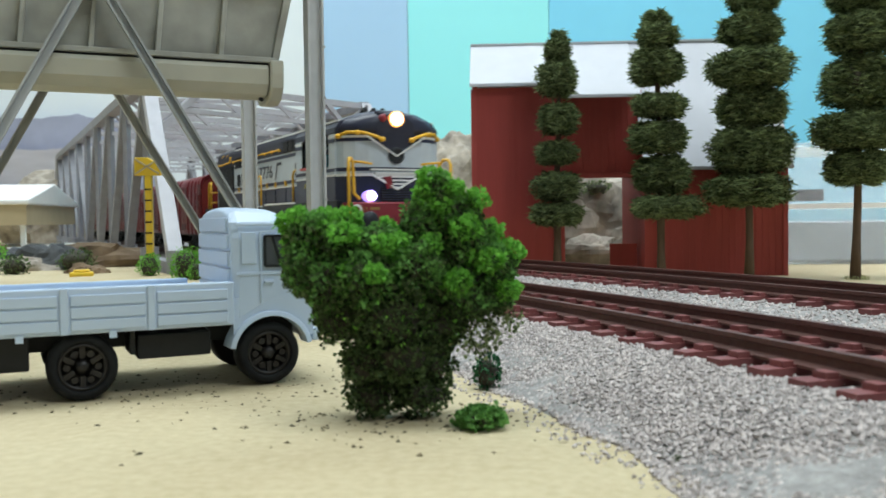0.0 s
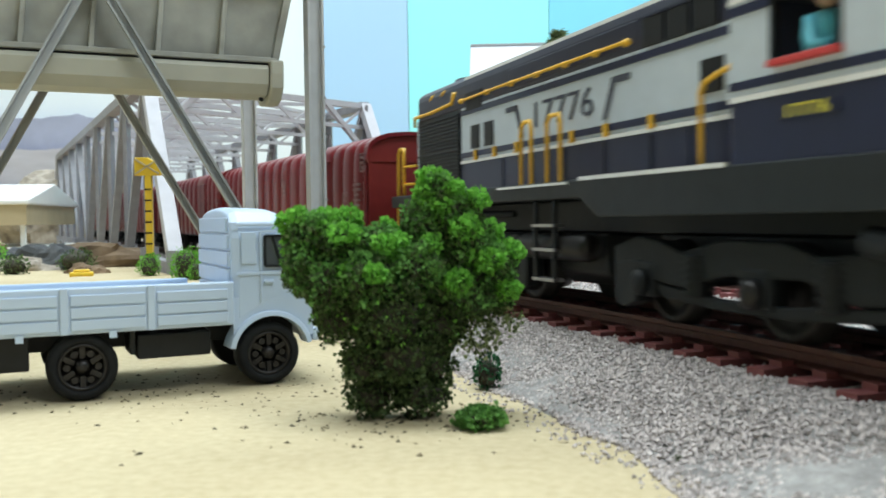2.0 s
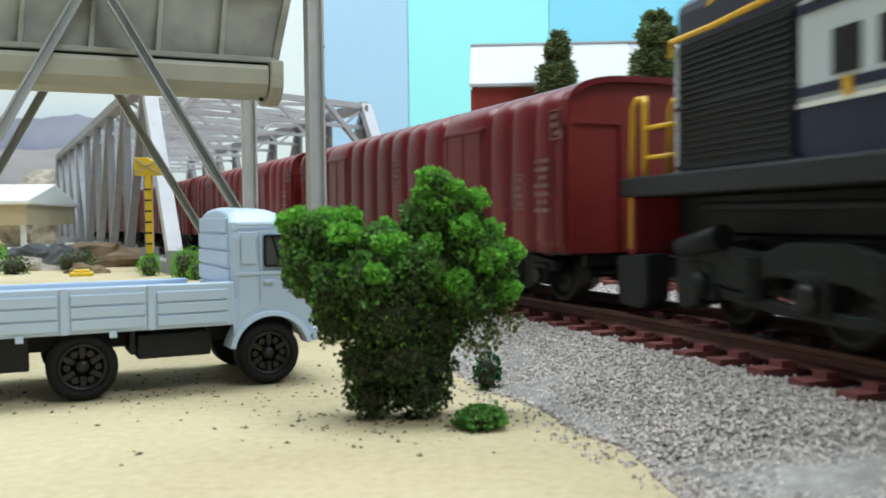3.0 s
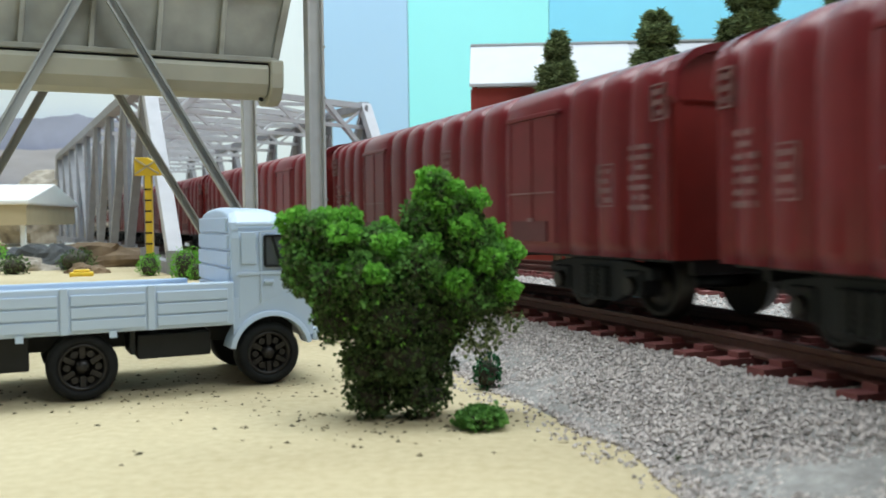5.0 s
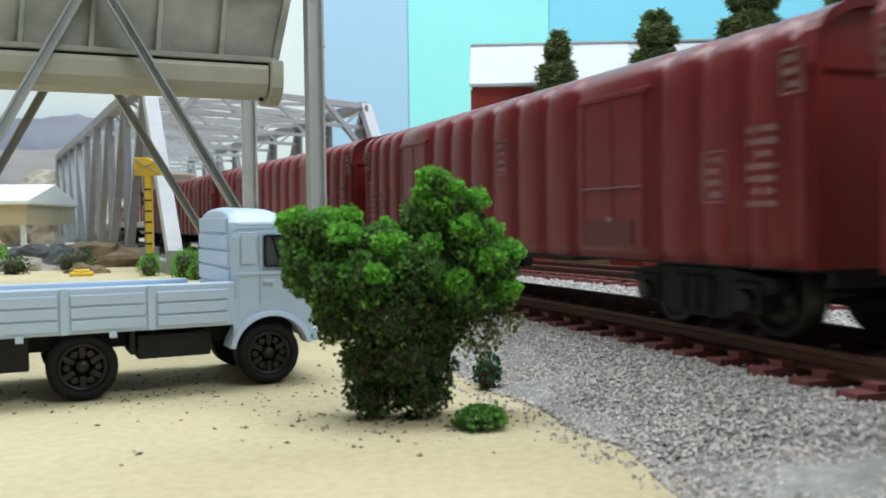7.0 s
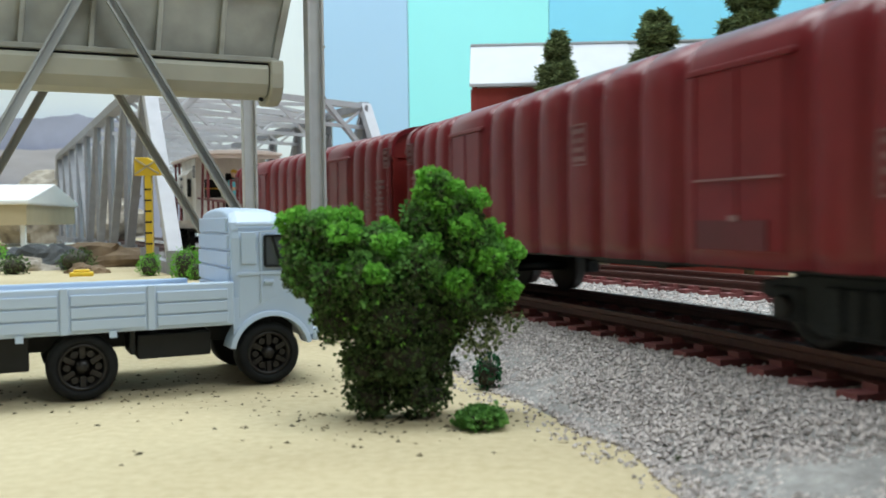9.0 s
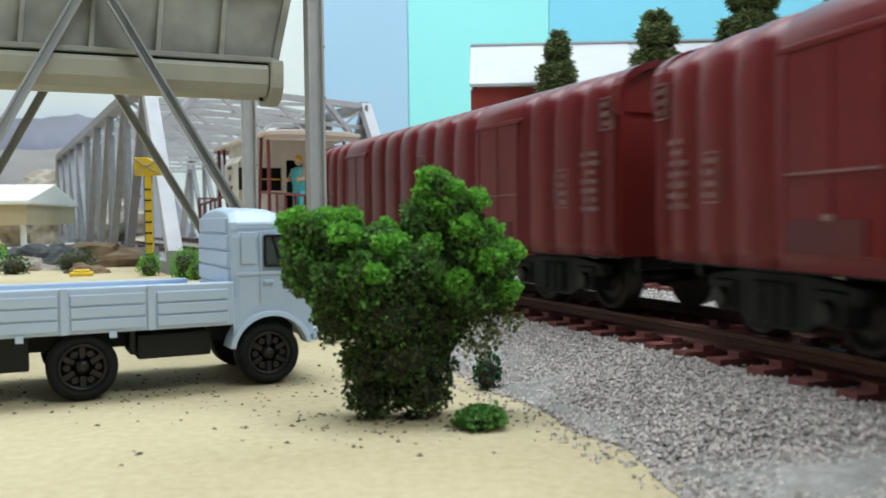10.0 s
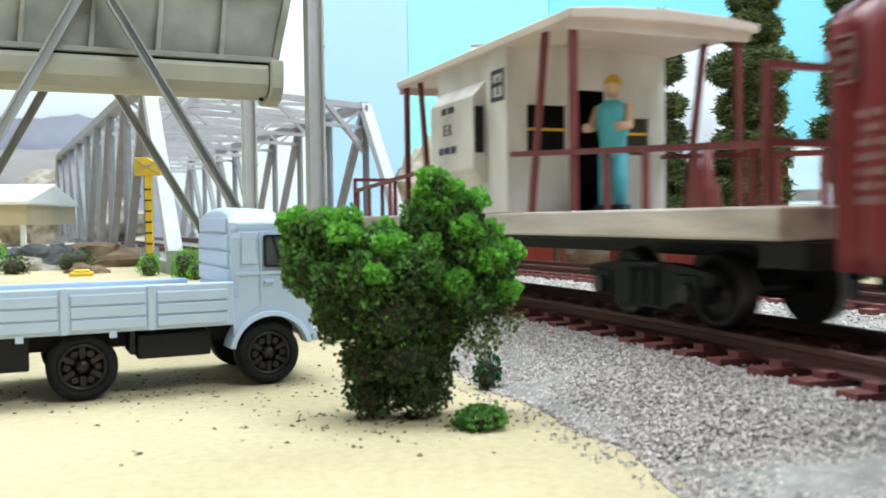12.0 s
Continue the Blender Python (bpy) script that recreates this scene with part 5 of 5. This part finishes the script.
# ---- truss bridge for two tracks ----
def bridge():
    B = thing("truss_bridge", "grey double-track through truss bridge with sloping end posts", "bridge")
    TOP, N, RUN, S1 = 89.0, 10, 60.0, -850.0
    up = Vector((0, 0, 1))
    NEAR, FAR = (-25.0, -205.0), (101.0, -257.0)
    for o, S0 in (NEAR, FAR):
        step = (S1 - S0) / N

        def P(k, z):
            return on_line(S0 + step * k, o, z)
        part("bottom_chord", G().beam(P(0, 4.5), P(N, 4.5), 5, 10), "bridge", B, bevel=0.4)
        part("top_chord", G().beam(on_line(S0 - RUN, o, TOP), on_line(S1 + RUN, o, TOP), 6, 5), "bridge", B, bevel=0.4)
        for a, c in ((S0, S0 - RUN), (S1, S1 + RUN)):
            part("end_post", G().beam(on_line(a, o, 6), on_line(c, o, TOP), 6, 5.5), "bridge_l", B, "pale sloping end post", bevel=0.4)
        for k in range(1, N):
            g = G()
            for w in (-2.3, 2.3):
                v = on_line(S0 + step * k + w, o, 0)
                g.beam(v + up * 8, v + up * TOP, 1.6, 6.5)
            for j in range(9):
                z = 12 + j * (TOP - 20) / 9
                g.beam(on_line(S0 + step * k - 2.3, o, z), on_line(S0 + step * k + 2.3, o, z + 5), 0.6, 1.2)
            part("vertical", g, "bridge", B, "latticed grey vertical")
        for k in range(1, N - 1):
            a, c = (k, k + 1) if k < N / 2 else (k + 1, k)
            part("diagonal", G().beam(P(a, TOP), P(c, 9), 4, 3.4), "bridge", B)
        for k in range(0, N + 1):
            part("gusset", G().beam(P(k, 9) - up * 4, P(k, 9) + up * 5, 5.6, 9), "bridge", B)
    # overhead bracing between the two trusses
    n2 = 9
    for k in range(n2):
        f = k / (n2 - 1)
        a = on_line(NEAR[1] - RUN + (S1 + RUN - NEAR[1] + RUN) * f, NEAR[0], TOP)
        c = on_line(FAR[1] - RUN + (S1 + RUN - FAR[1] + RUN) * f, FAR[0], TOP)
        dz = up * 12
        part("cross_strut", G().beam(a, c, 2.4, 3), "bridge_l", B)
        part("lower_strut", G().beam(a - dz, c - dz, 2.0, 2.0), "bridge_l", B)
        g = G()
        for j in range(8):
            p, q = a.lerp(c, j / 8), a.lerp(c, (j + 1) / 8)
            g.beam(p - (dz if j % 2 else dz * 0), q - (dz * 0 if j % 2 else dz), 1.0, 1.4)
        part("sway_lattice", g, "bridge_l", B)
        if k:
            part("lateral_brace", G().beam(pa, c, 1.8, 1.8), "bridge_l", B)
            part("lateral_brace", G().beam(pc, a, 1.8, 1.8), "bridge_l", B)
        else:
            for u, v in ((a, c), (c, a)):
                part("portal_knee", G().beam(u.lerp(v, 0.22), u - up * 26, 2.6, 2.6), "bridge_l", B, "portal knee brace")
        pa, pc = a, c
    S0 = -215.0
    part("walkway", G().beam(on_line(S0, -12, 5.5), on_line(S1, -12, 5.5), 10, 1.6), "bridge", B)


def depth_gauge():
    s = thing("yellow_post", "yellow post with black ticks and a yellow board on top", "signal post", at(-113.4, 350, 4.2))
    part("post", G().box(-1.2, 1.2, -1.2, 1.2, 0, 40), "yellow_s", s, bevel=0.2)
    for k in range(8):
        part("tick", G().box(-1.3, 1.3, -1.4, -1.0, 4 + k * 4.2, 4.6 + k * 4.2), "black", s)
    part("board", G().prism([(-5, 39), (5, 39), (5, 46), (2.6, 44.4), (0, 46), (-5, 46)], "y", -1.4, 1.0), "yellow_s", s, bevel=0.2)
    part("board_rib", G().beam((-4.6, -1.6, 45.4), (4.6, -1.6, 39.6), 0.6, 0.6).beam((-4.6, -1.6, 39.6), (4.6, -1.6, 45.4), 0.6, 0.6), "tan", s)


# ---- barn with a long front roof ----
def barn():
    Bn = thing("red_barn", "red boarded barn with a white sheet roof and open passage", "barn", at(146.5, 385, -1.2, 0, 0, -3))
    batten = G().box(-0.22, 0.22, -0.3, 0.1, 0, 1).mesh("batten")
    batten.materials.append(M["barn"])

    def boards(nm, a, b, y, z0, z1, t=1.5):
        w = part(nm, G().box(a, b, y, y + t, z0, z1), "barn", Bn, "red vertical board wall")
        x = a + 1.4
        while x < b:
            o = part("batten", batten, "barn", w, m=at(x, y, z0))
            o.scale = (1, 1, z1 - z0)
            x += 2.8
        return w
    RY, RZ = 40.0, 106.5
    blocks = (("left_front_wall", -133, -94, 10, -2, 83.8), ("passage_wall", -94, -59, 14, 45, 82), ("right_front_wall", -59, 0, 0, -2, 47.5))
    for nm, a, b, y, z0, z1 in blocks:
        boards(nm, a, b, y, z0, z1)
    for x, y0, ze in ((-133, 11.5, 83.8), (-95.5, 11.5, 83.8), (-59, 1.5, 47.5), (-1.5, 1.5, 47.5)):
        part("side_wall", G().prism([(y0, -2), (y0, ze), (RY, RZ - 2), (2 * RY - 8, 84), (2 * RY - 8, -2)], "x", x, x + 1.5), "barn", Bn)
    for a, b, y0, z0 in ((-134.5, -94, 7, 83.8), (-94, -60.5, 4, 77.8), (-60.5, 2, -3.5, 45.5)):
        part("roof", G().prism([(y0, z0), (y0, z0 + 1.6), (RY, RZ + 1.6), (RY, RZ)], "x", a, b), "barnroof", Bn, "white sheet roof slope", bevel=0.3)
    part("rear_roof", G().prism([(RY, RZ), (RY, RZ + 1.6), (76, 84), (76, 82)], "x", -134.5, 2), "barnroof", Bn)
    part("ridge_cap", G().box(-134.5, 2, RY - 1.2, RY + 1.2, RZ + 1.2, RZ + 2.2), "barnroof", Bn)
    for a, b in ((-134, -131.8), (-95.4, -93.2)):
        part("corner_trim", G().box(a, b, 9.2, 10.2, -2, 83), "barn", Bn)
    for a, b in ((-60, -57.8), (-1.8, 0.4)):
        part("corner_trim", G().box(a, b, -0.8, 0.2, -2, 47), "barn", Bn)
    part("passage_lintel", G().box(-94, -59, 12.5, 14, 43.5, 46), "barn", Bn, bevel=0.3)
    part("fallen_shutter", G().box(-72, -60, 20, 22, 0, 14), "barn", Bn, "dark red low shutter in the passage")
    rnd = random.Random(21)
    for x, y, z, r in ((66, 500, 14, (20, 10, 24)), (92, 505, 18, (22, 10, 24)), (112, 498, 10, (18, 9, 20)), (80, 486, 3, (18, 8, 11)), (104, 484, 2, (16, 7, 9)), (84, 520, 34, (30, 10, 18))):
        rock((x, y, z), r, rnd, "rock", "cream and brown plaster rock behind the barn")
    shrub(84, 497, 38, 8, 6, "dull green moss on the rock", "leaf_t", 500, (0.6, 1.4))


def rock(c, r, rnd, mt, label):
    g = G()
    rg = []
    o = Vector((rnd.random() * 40, rnd.random() * 40, 7))
    n, m = 26, 16
    for i in range(m + 1):
        a = math.pi * (i + 0.05) / (m + 0.1)
        row = []
        for j in range(n):
            d = Vector((math.sin(a) * math.cos(2 * math.pi * j / n), math.sin(a) * math.sin(2 * math.pi * j / n), -math.cos(a)))
            k = 1 + 0.35 * noise.noise(d * 1.8 + o) + 0.22 * abs(noise.noise(d * 4.5 + o)) + 0.1 * noise.noise(d * 10 + o)
            row.append((c[0] + d.x * r[0] * k, c[1] + d.y * r[1] * k, c[2] + d.z * r[2] * k))
        rg.append(row)
    g.rings(rg, smooth=False)
    return tagged(part("rock", g, mt), label, "rock")


# ---- far surroundings ----
def backdrop():
    Y = 1560
    for nm, x0, x1, mt, lab in (("backdrop", -1500, -226, "sky0", "pale sky board behind the hills"), ("backdrop", -224.5, -56, "sky1", "periwinkle blue painted board"), ("backdrop", -55, 186, "sky2", "aqua blue painted board"), ("backdrop", 187, 1500, "sky3", "cyan blue painted board")):
        tagged(part(nm, G().box(x0, x1, Y, Y + 12, -10, 1440), mt), lab, "backdrop", kind="structure")

    def ridge(y, x0, x1, base, top, amp, mt, seed, lab):
        n = 70
        pts = []
        for i in range(n + 1):
            x = x0 + (x1 - x0) * i / n
            fade = min(1, (n - i) / 7.0)
            pts.append((x, base + ((top - base) + amp * noise.noise((i * 0.12, seed, 0)) + amp * 0.35 * noise.noise((i * 0.5, seed, 4))) * fade))
        tagged(part("hill_panel", G().prism([(x0, base - 20)] + pts + [(x1, base - 20)], "y", y, y + 6), mt), lab, "backdrop", kind="structure")
    ridge(1540, -1480, -420, 0, 205, 18, "ridge_a", 1, "hazy blue painted mountain ridge")
    ridge(1525, -1480, -500, 0, 150, 12, "ridge_b", 2, "pale grey painted hills")
    ridge(1510, -1480, -560, 0, 88, 16, "ridge_c", 3, "slate grey painted foothills")


def surroundings():
    rnd = random.Random(4)
    for x, y, z, r, mt, lab in ((-372, 900, 34, (70, 30, 42), "rock", "tan plaster hillside rock"), (-205, 430, 4, (16, 10, 9), "rock_d", "dark grey rounded boulder"), (-190, 400, 3, (18, 8, 7), "rock", "low brown plaster rocks"), (-178, 408, 5, (14, 10, 10), "rock_d", "dark grey rounded boulder"), (-168, 430, 6, (30, 12, 10), "rock_b", "brown earth bank behind the boulders"), (-225, 425, 5, (22, 12, 12), "rock_b", "brown earth bank behind the boulders"), (-146, 372, 3, (9, 5, 5), "rock_b", "small brown rock by the shrubs"), (10, 800, 46, (44, 22, 50), "rock", "brown plaster rock behind the bridge")):
        rock((x, y, z), r, rnd, mt, lab)
    shrub(-158, 390, 4.5, 7, 9, "dark green shrub by the boulders", "leaf_d", 900, (0.5, 1.0))
    shrub(-176, 370, 4.5, 6, 7, "dark green shrub by the boulders", "leaf_d", 700, (0.5, 1.0))
    shrub(-200, 400, 4.5, 6, 12, "bright green shrub by the boulders", "leaf", 900, (0.5, 1.0))
    shrub(-112.7, 346.5, 4.4, 4.0, 8.5, "small bright green round shrub", "leaf", 1500)
    shrub(-93.0, 326, 4.2, 5.2, 11, "bright green round shrub", "leaf", 2200)
    shrub(-86.5, 318, 4.2, 3.4, 6.5, "small bright green round shrub", "leaf", 1200)
    shrub(6.2, 131.3, 0.2, 1.9, 4.6, "small blue-green sprig on the ballast edge", "teal", 420, (0.3, 0.7))
    shrub(4.2, 107.5, 0, 2.7, 2.2, "low green tuft beside the bush", "leaf_m", 1300, (0.3, 0.8))
    shrub(23.5, 89.7, 0, 0.6, 0.9, "tiny dark green tuft", "leaf_d", 60, (0.2, 0.4))
    y = thing("yellow_block", "small yellow painted block", "block", at(-141, 352, 4.4, 0, 0, 20))
    part("body", G().box(-4.4, 4.4, -3, 3, 0, 1.8).box(-3, 3, -2.2, 2.2, 1.8, 2.8), "yellow_s", y, bevel=0.5)
    # low station canopy far off
    c = thing("platform_canopy", "white and tan low platform canopy", "canopy", at(-330, 620, 4.6, 0, 0, 8))
    part("roof", G().prism([(-60, 36), (0, 48), (60, 36), (60, 33), (-60, 33)], "x", -140, 62), "whitecard", c, "white canopy roof", bevel=0.8)
    part("fascia", G().box(-138, 60, -58, 58, 20, 33), "tan", c, "tan canopy fascia")
    for x in (-130, -90, -50, -10, 30, 55):
        part("post", G().box(x - 1.5, x + 1.5, -50, -47, 0, 20), "whitecard", c)
    part("platform", G().box(-140, 70, -60, 60, -1, 6), "whitecard", c, "white platform slab", bevel=0.6)
    # clear storage box beyond the barn
    k = thing("plastic_box", "clear plastic storage box with a ribbed rim", "box", at(240, 500, -1, 0, 0, -8))
    for x0, x1, y0, y1 in ((-58, 70, -40, -38.5), (-58, 70, 38.5, 40), (-58, -56.5, -38.5, 38.5), (68.5, 70, -38.5, 38.5)):
        part("side", G().box(x0, x1, y0, y1, 0, 60), "plasticbox", k).visible_shadow = False
    part("rim", G().box(-60, 72, -42, -40.2, 29, 31.5).box(-60, 72, 40.2, 42, 29, 31.5), "whitecard", k, "whitish moulded rim")
    part("lid", G().box(-60, 72, -42, 42, 60, 63), "plasticbox", k, "clear lid", bevel=0.6).visible_shadow = False
    part("base", G().box(-57, 69, -39, 39, 0, 1.5), "plasticbox", k)
    part("contents", G().box(-50, -36, -30, -10, 33, 39), "black", k)
    part("paper_stack", G().box(-54, 66, -30, 30, 1.6, 22), "greycard", k, "pale papers inside", bevel=0.6)
    # Cup shape stands in for a lamp-like white thing; its orange light is a painted band.
    u = thing("paper_cup", "white cone standing in for an orange-lit lamp shade", "cup", at(206, 490, 62.2))
    part("cup", G().lathe((0, 0, 0), (0, 0, 1), [(0, 6.5), (14, 3.6), (14, 3.2), (1, 6.0)], 24), "whitecard", u)
    part("band", G().lathe((0, 0, 0.4), (0, 0, 1), [(0, 6.7), (3, 6.0), (3, 5.7)], 24), "yellow", u, "orange light painted as a band")
    g = G()
    for _ in range(150):
        x, y0 = rnd.uniform(-90, 40), 60 + rnd.random() ** 1.2 * 130
        if y0 < 95 and rnd.random() < 0.6:
            continue
        p = Vector((x, y0, ground_z(x, y0)))
        s = rnd.choice((0.15, 0.2, 0.3, 0.45)) * rnd.uniform(0.6, 1.1)
        a = rnd.random() * 6.28
        d, e = Vector((math.cos(a), math.sin(a), 0)) * s * rnd.uniform(0.8, 2.4), Vector((-math.sin(a), math.cos(a), 0)) * s
        g.add([p + d, p + e, p - d, p - e, p + Vector((0, 0, s * 0.8))], [(0, 1, 4), (1, 2, 4), (2, 3, 4), (3, 0, 4)])
    for _ in range(500):
        x, y0 = -6.4 + rnd.gauss(0, 7), 113 + rnd.gauss(0, 6)
        if rnd.random() < 0.6:
            x, y0 = rnd.gauss(-40, 24), rnd.gauss(133, 9)
        p = Vector((x, y0, ground_z(x, y0)))
        s = rnd.uniform(0.08, 0.3)
        a = rnd.random() * 6.28
        d, e = Vector((math.cos(a), math.sin(a), 0)) * s * 1.5, Vector((-math.sin(a), math.cos(a), 0)) * s
        g.add([p + d, p + e, p - d, p - e, p + Vector((0, 0, s * 0.8))], [(0, 1, 4), (1, 2, 4), (2, 3, 4), (3, 0, 4)])
    tagged(part("scenic_grit", g, "grit"), "dark green and brown scatter crumbs on the sand", "grit", kind="stuff")


M["hair"] = mat("doll_hair", (0.55, 0.33, 0.03), 0.6, var=0.1, grain=400)
M["teal_cloth"] = mat("doll_turquoise", (0.10, 0.50, 0.60), 0.5, var=0.12, grain=500, bump=0.05)
M["teal"] = mat("blue_green_foliage", (0.020, 0.075, 0.035), 0.8, var=0.5, grain=300, bump=0, col2=(0.06, 0.20, 0.09), island=0.6, spec=0.15)
M["greycard"] = mat("grey_paper", (0.30, 0.31, 0.33), 0.7, var=0.25, grain=40, bump=0.1)
M["straw"] = mat("dry_grass", (0.34, 0.36, 0.16), 0.9, var=0.3, grain=300, bump=0)
M["grit"] = mat("scatter_crumbs", (0.030, 0.032, 0.014), 0.9, var=0.6, grain=300, bump=0, col2=(0.16, 0.12, 0.06), island=0.7)
M["yellow_s"] = mat("yellow_paint", (0.72, 0.48, 0.03), 0.5, var=0.12, grain=500, bump=0.1)

room()
table()
ballast()
lorry()
bush()
loader()
bridge()
depth_gauge()
barn()
backdrop()
surroundings()
tier_tree(48.6, 384, -1, 105, [(23, 32, 11.0), (33, 45, 10.4), (48.5, 58, 8.6), (61, 74, 8.6), (77, 92, 8.0), (92, 101, 5.2), (100, 104, 2.4)], 1.5, 31)
tier_tree(88.8, 367, -1, 108, [(25.5, 34, 14.0), (35.5, 50, 11.6), (51.5, 64, 12.2), (66, 75, 12.0), (79, 94, 11.2), (94, 103, 8.6), (102, 108, 5.0)], -2, 32)
tier_tree(122.3, 361, -1, 128, [(29.8, 42.3, 16.6), (42.3, 61.5, 16.6), (61.5, 76, 16.6), (76, 92, 17), (93, 105.6, 15), (105.6, 119, 11), (119, 129, 5)], 0.5, 33)
tier_tree(163.6, 358, -1, 128, [(37.3, 50.8, 14.5), (50.8, 66.5, 16.5), (66.5, 89, 17.2), (89, 104.8, 14.5), (104.8, 120.6, 13), (120, 130, 6)], 3, 34)

engine = loco()
wagon = covered_wagon("wagons of the train")
van = brake_van()
driver = figurine("figurine", "teal_cloth", "black", "seated painted driver doll in a turquoise shirt", True)
guard = figurine("figurine", "teal_cloth", "teal_cloth", "standing painted guard doll in turquoise clothes", False)
ROLL_OF = {}
for w_, x_, r_ in ROLLING:
    ROLL_OF.setdefault(w_.parent.name, []).append((w_, x_, r_))
wagons = [wagon] + [copy_thing(wagon, Matrix()) for _ in range(4)]
WHEELS = [q for q in ROLLING]
for w_ in wagons[1:]:
    WHEELS += [(c, c.location.x / MM, 5.3) for c in w_.children if c.name.startswith("wheelset")]

track("main_track", TRACK_O, -1500, 1400, "rust-brown main track on reddish painted ties")
track("side_track", FAR_O, -900, 700, "rust-brown second track on reddish painted ties")


def run(t):
    """How far the train has rolled after t seconds."""
    drift = float(np.interp(t, (0, 0.5, 1.0, 1.5, 2.0, 3.0, 5.0, 6.0, 7.0, 9.0, 10.5, 11.5, 12.0), (-10.0, -6.0, -3.4, -0.8, 0.3, 1.5, 1.2, -0.8, -2.8, -4.4, -4.4, -2.4, -0.6)))
    return 100.3 * t + drift


def on_track(centre, half, t, dx=0.0, dy=0.0, dz=0.0):
    s = centre + run(t)
    a, b = on_line(s - half, TRACK_O, RAIL_Z), on_line(s + half, TRACK_O, RAIL_Z)
    d = b - a
    m = (a + b) / 2
    return at(m.x, m.y, m.z, 0, 0, math.degrees(math.atan2(d.y, d.x))) @ at(dx, dy, dz)


def motions():
    times = [k * 0.2 for k in range(61)]
    walk(engine, [(t, on_track(-154.0, 47, t)) for t in times])
    for k, w in enumerate(wagons):
        walk(w, [(t, on_track(-349.0 - 170.0 * k, 55, t)) for t in times])
    walk(van, [(t, on_track(-1202.4, 54, t)) for t in times])
    walk(driver, [(t, on_track(-154.0, 47, t, 43.6, -12.6, 29.6)) for t in times])
    walk(guard, [(t, on_track(-1202.4, 54, t, 26.5, -1.2, 16.6) @ at(0, 0, 0, 0, 0, -60)) for t in times])
    steps = [k / 15 for k in range(181)]
    for w, x, r in WHEELS:
        walk(w, [(t, at(x, 0, r, 0, math.degrees(run(t) / r), 0)) for t in steps])


motions()
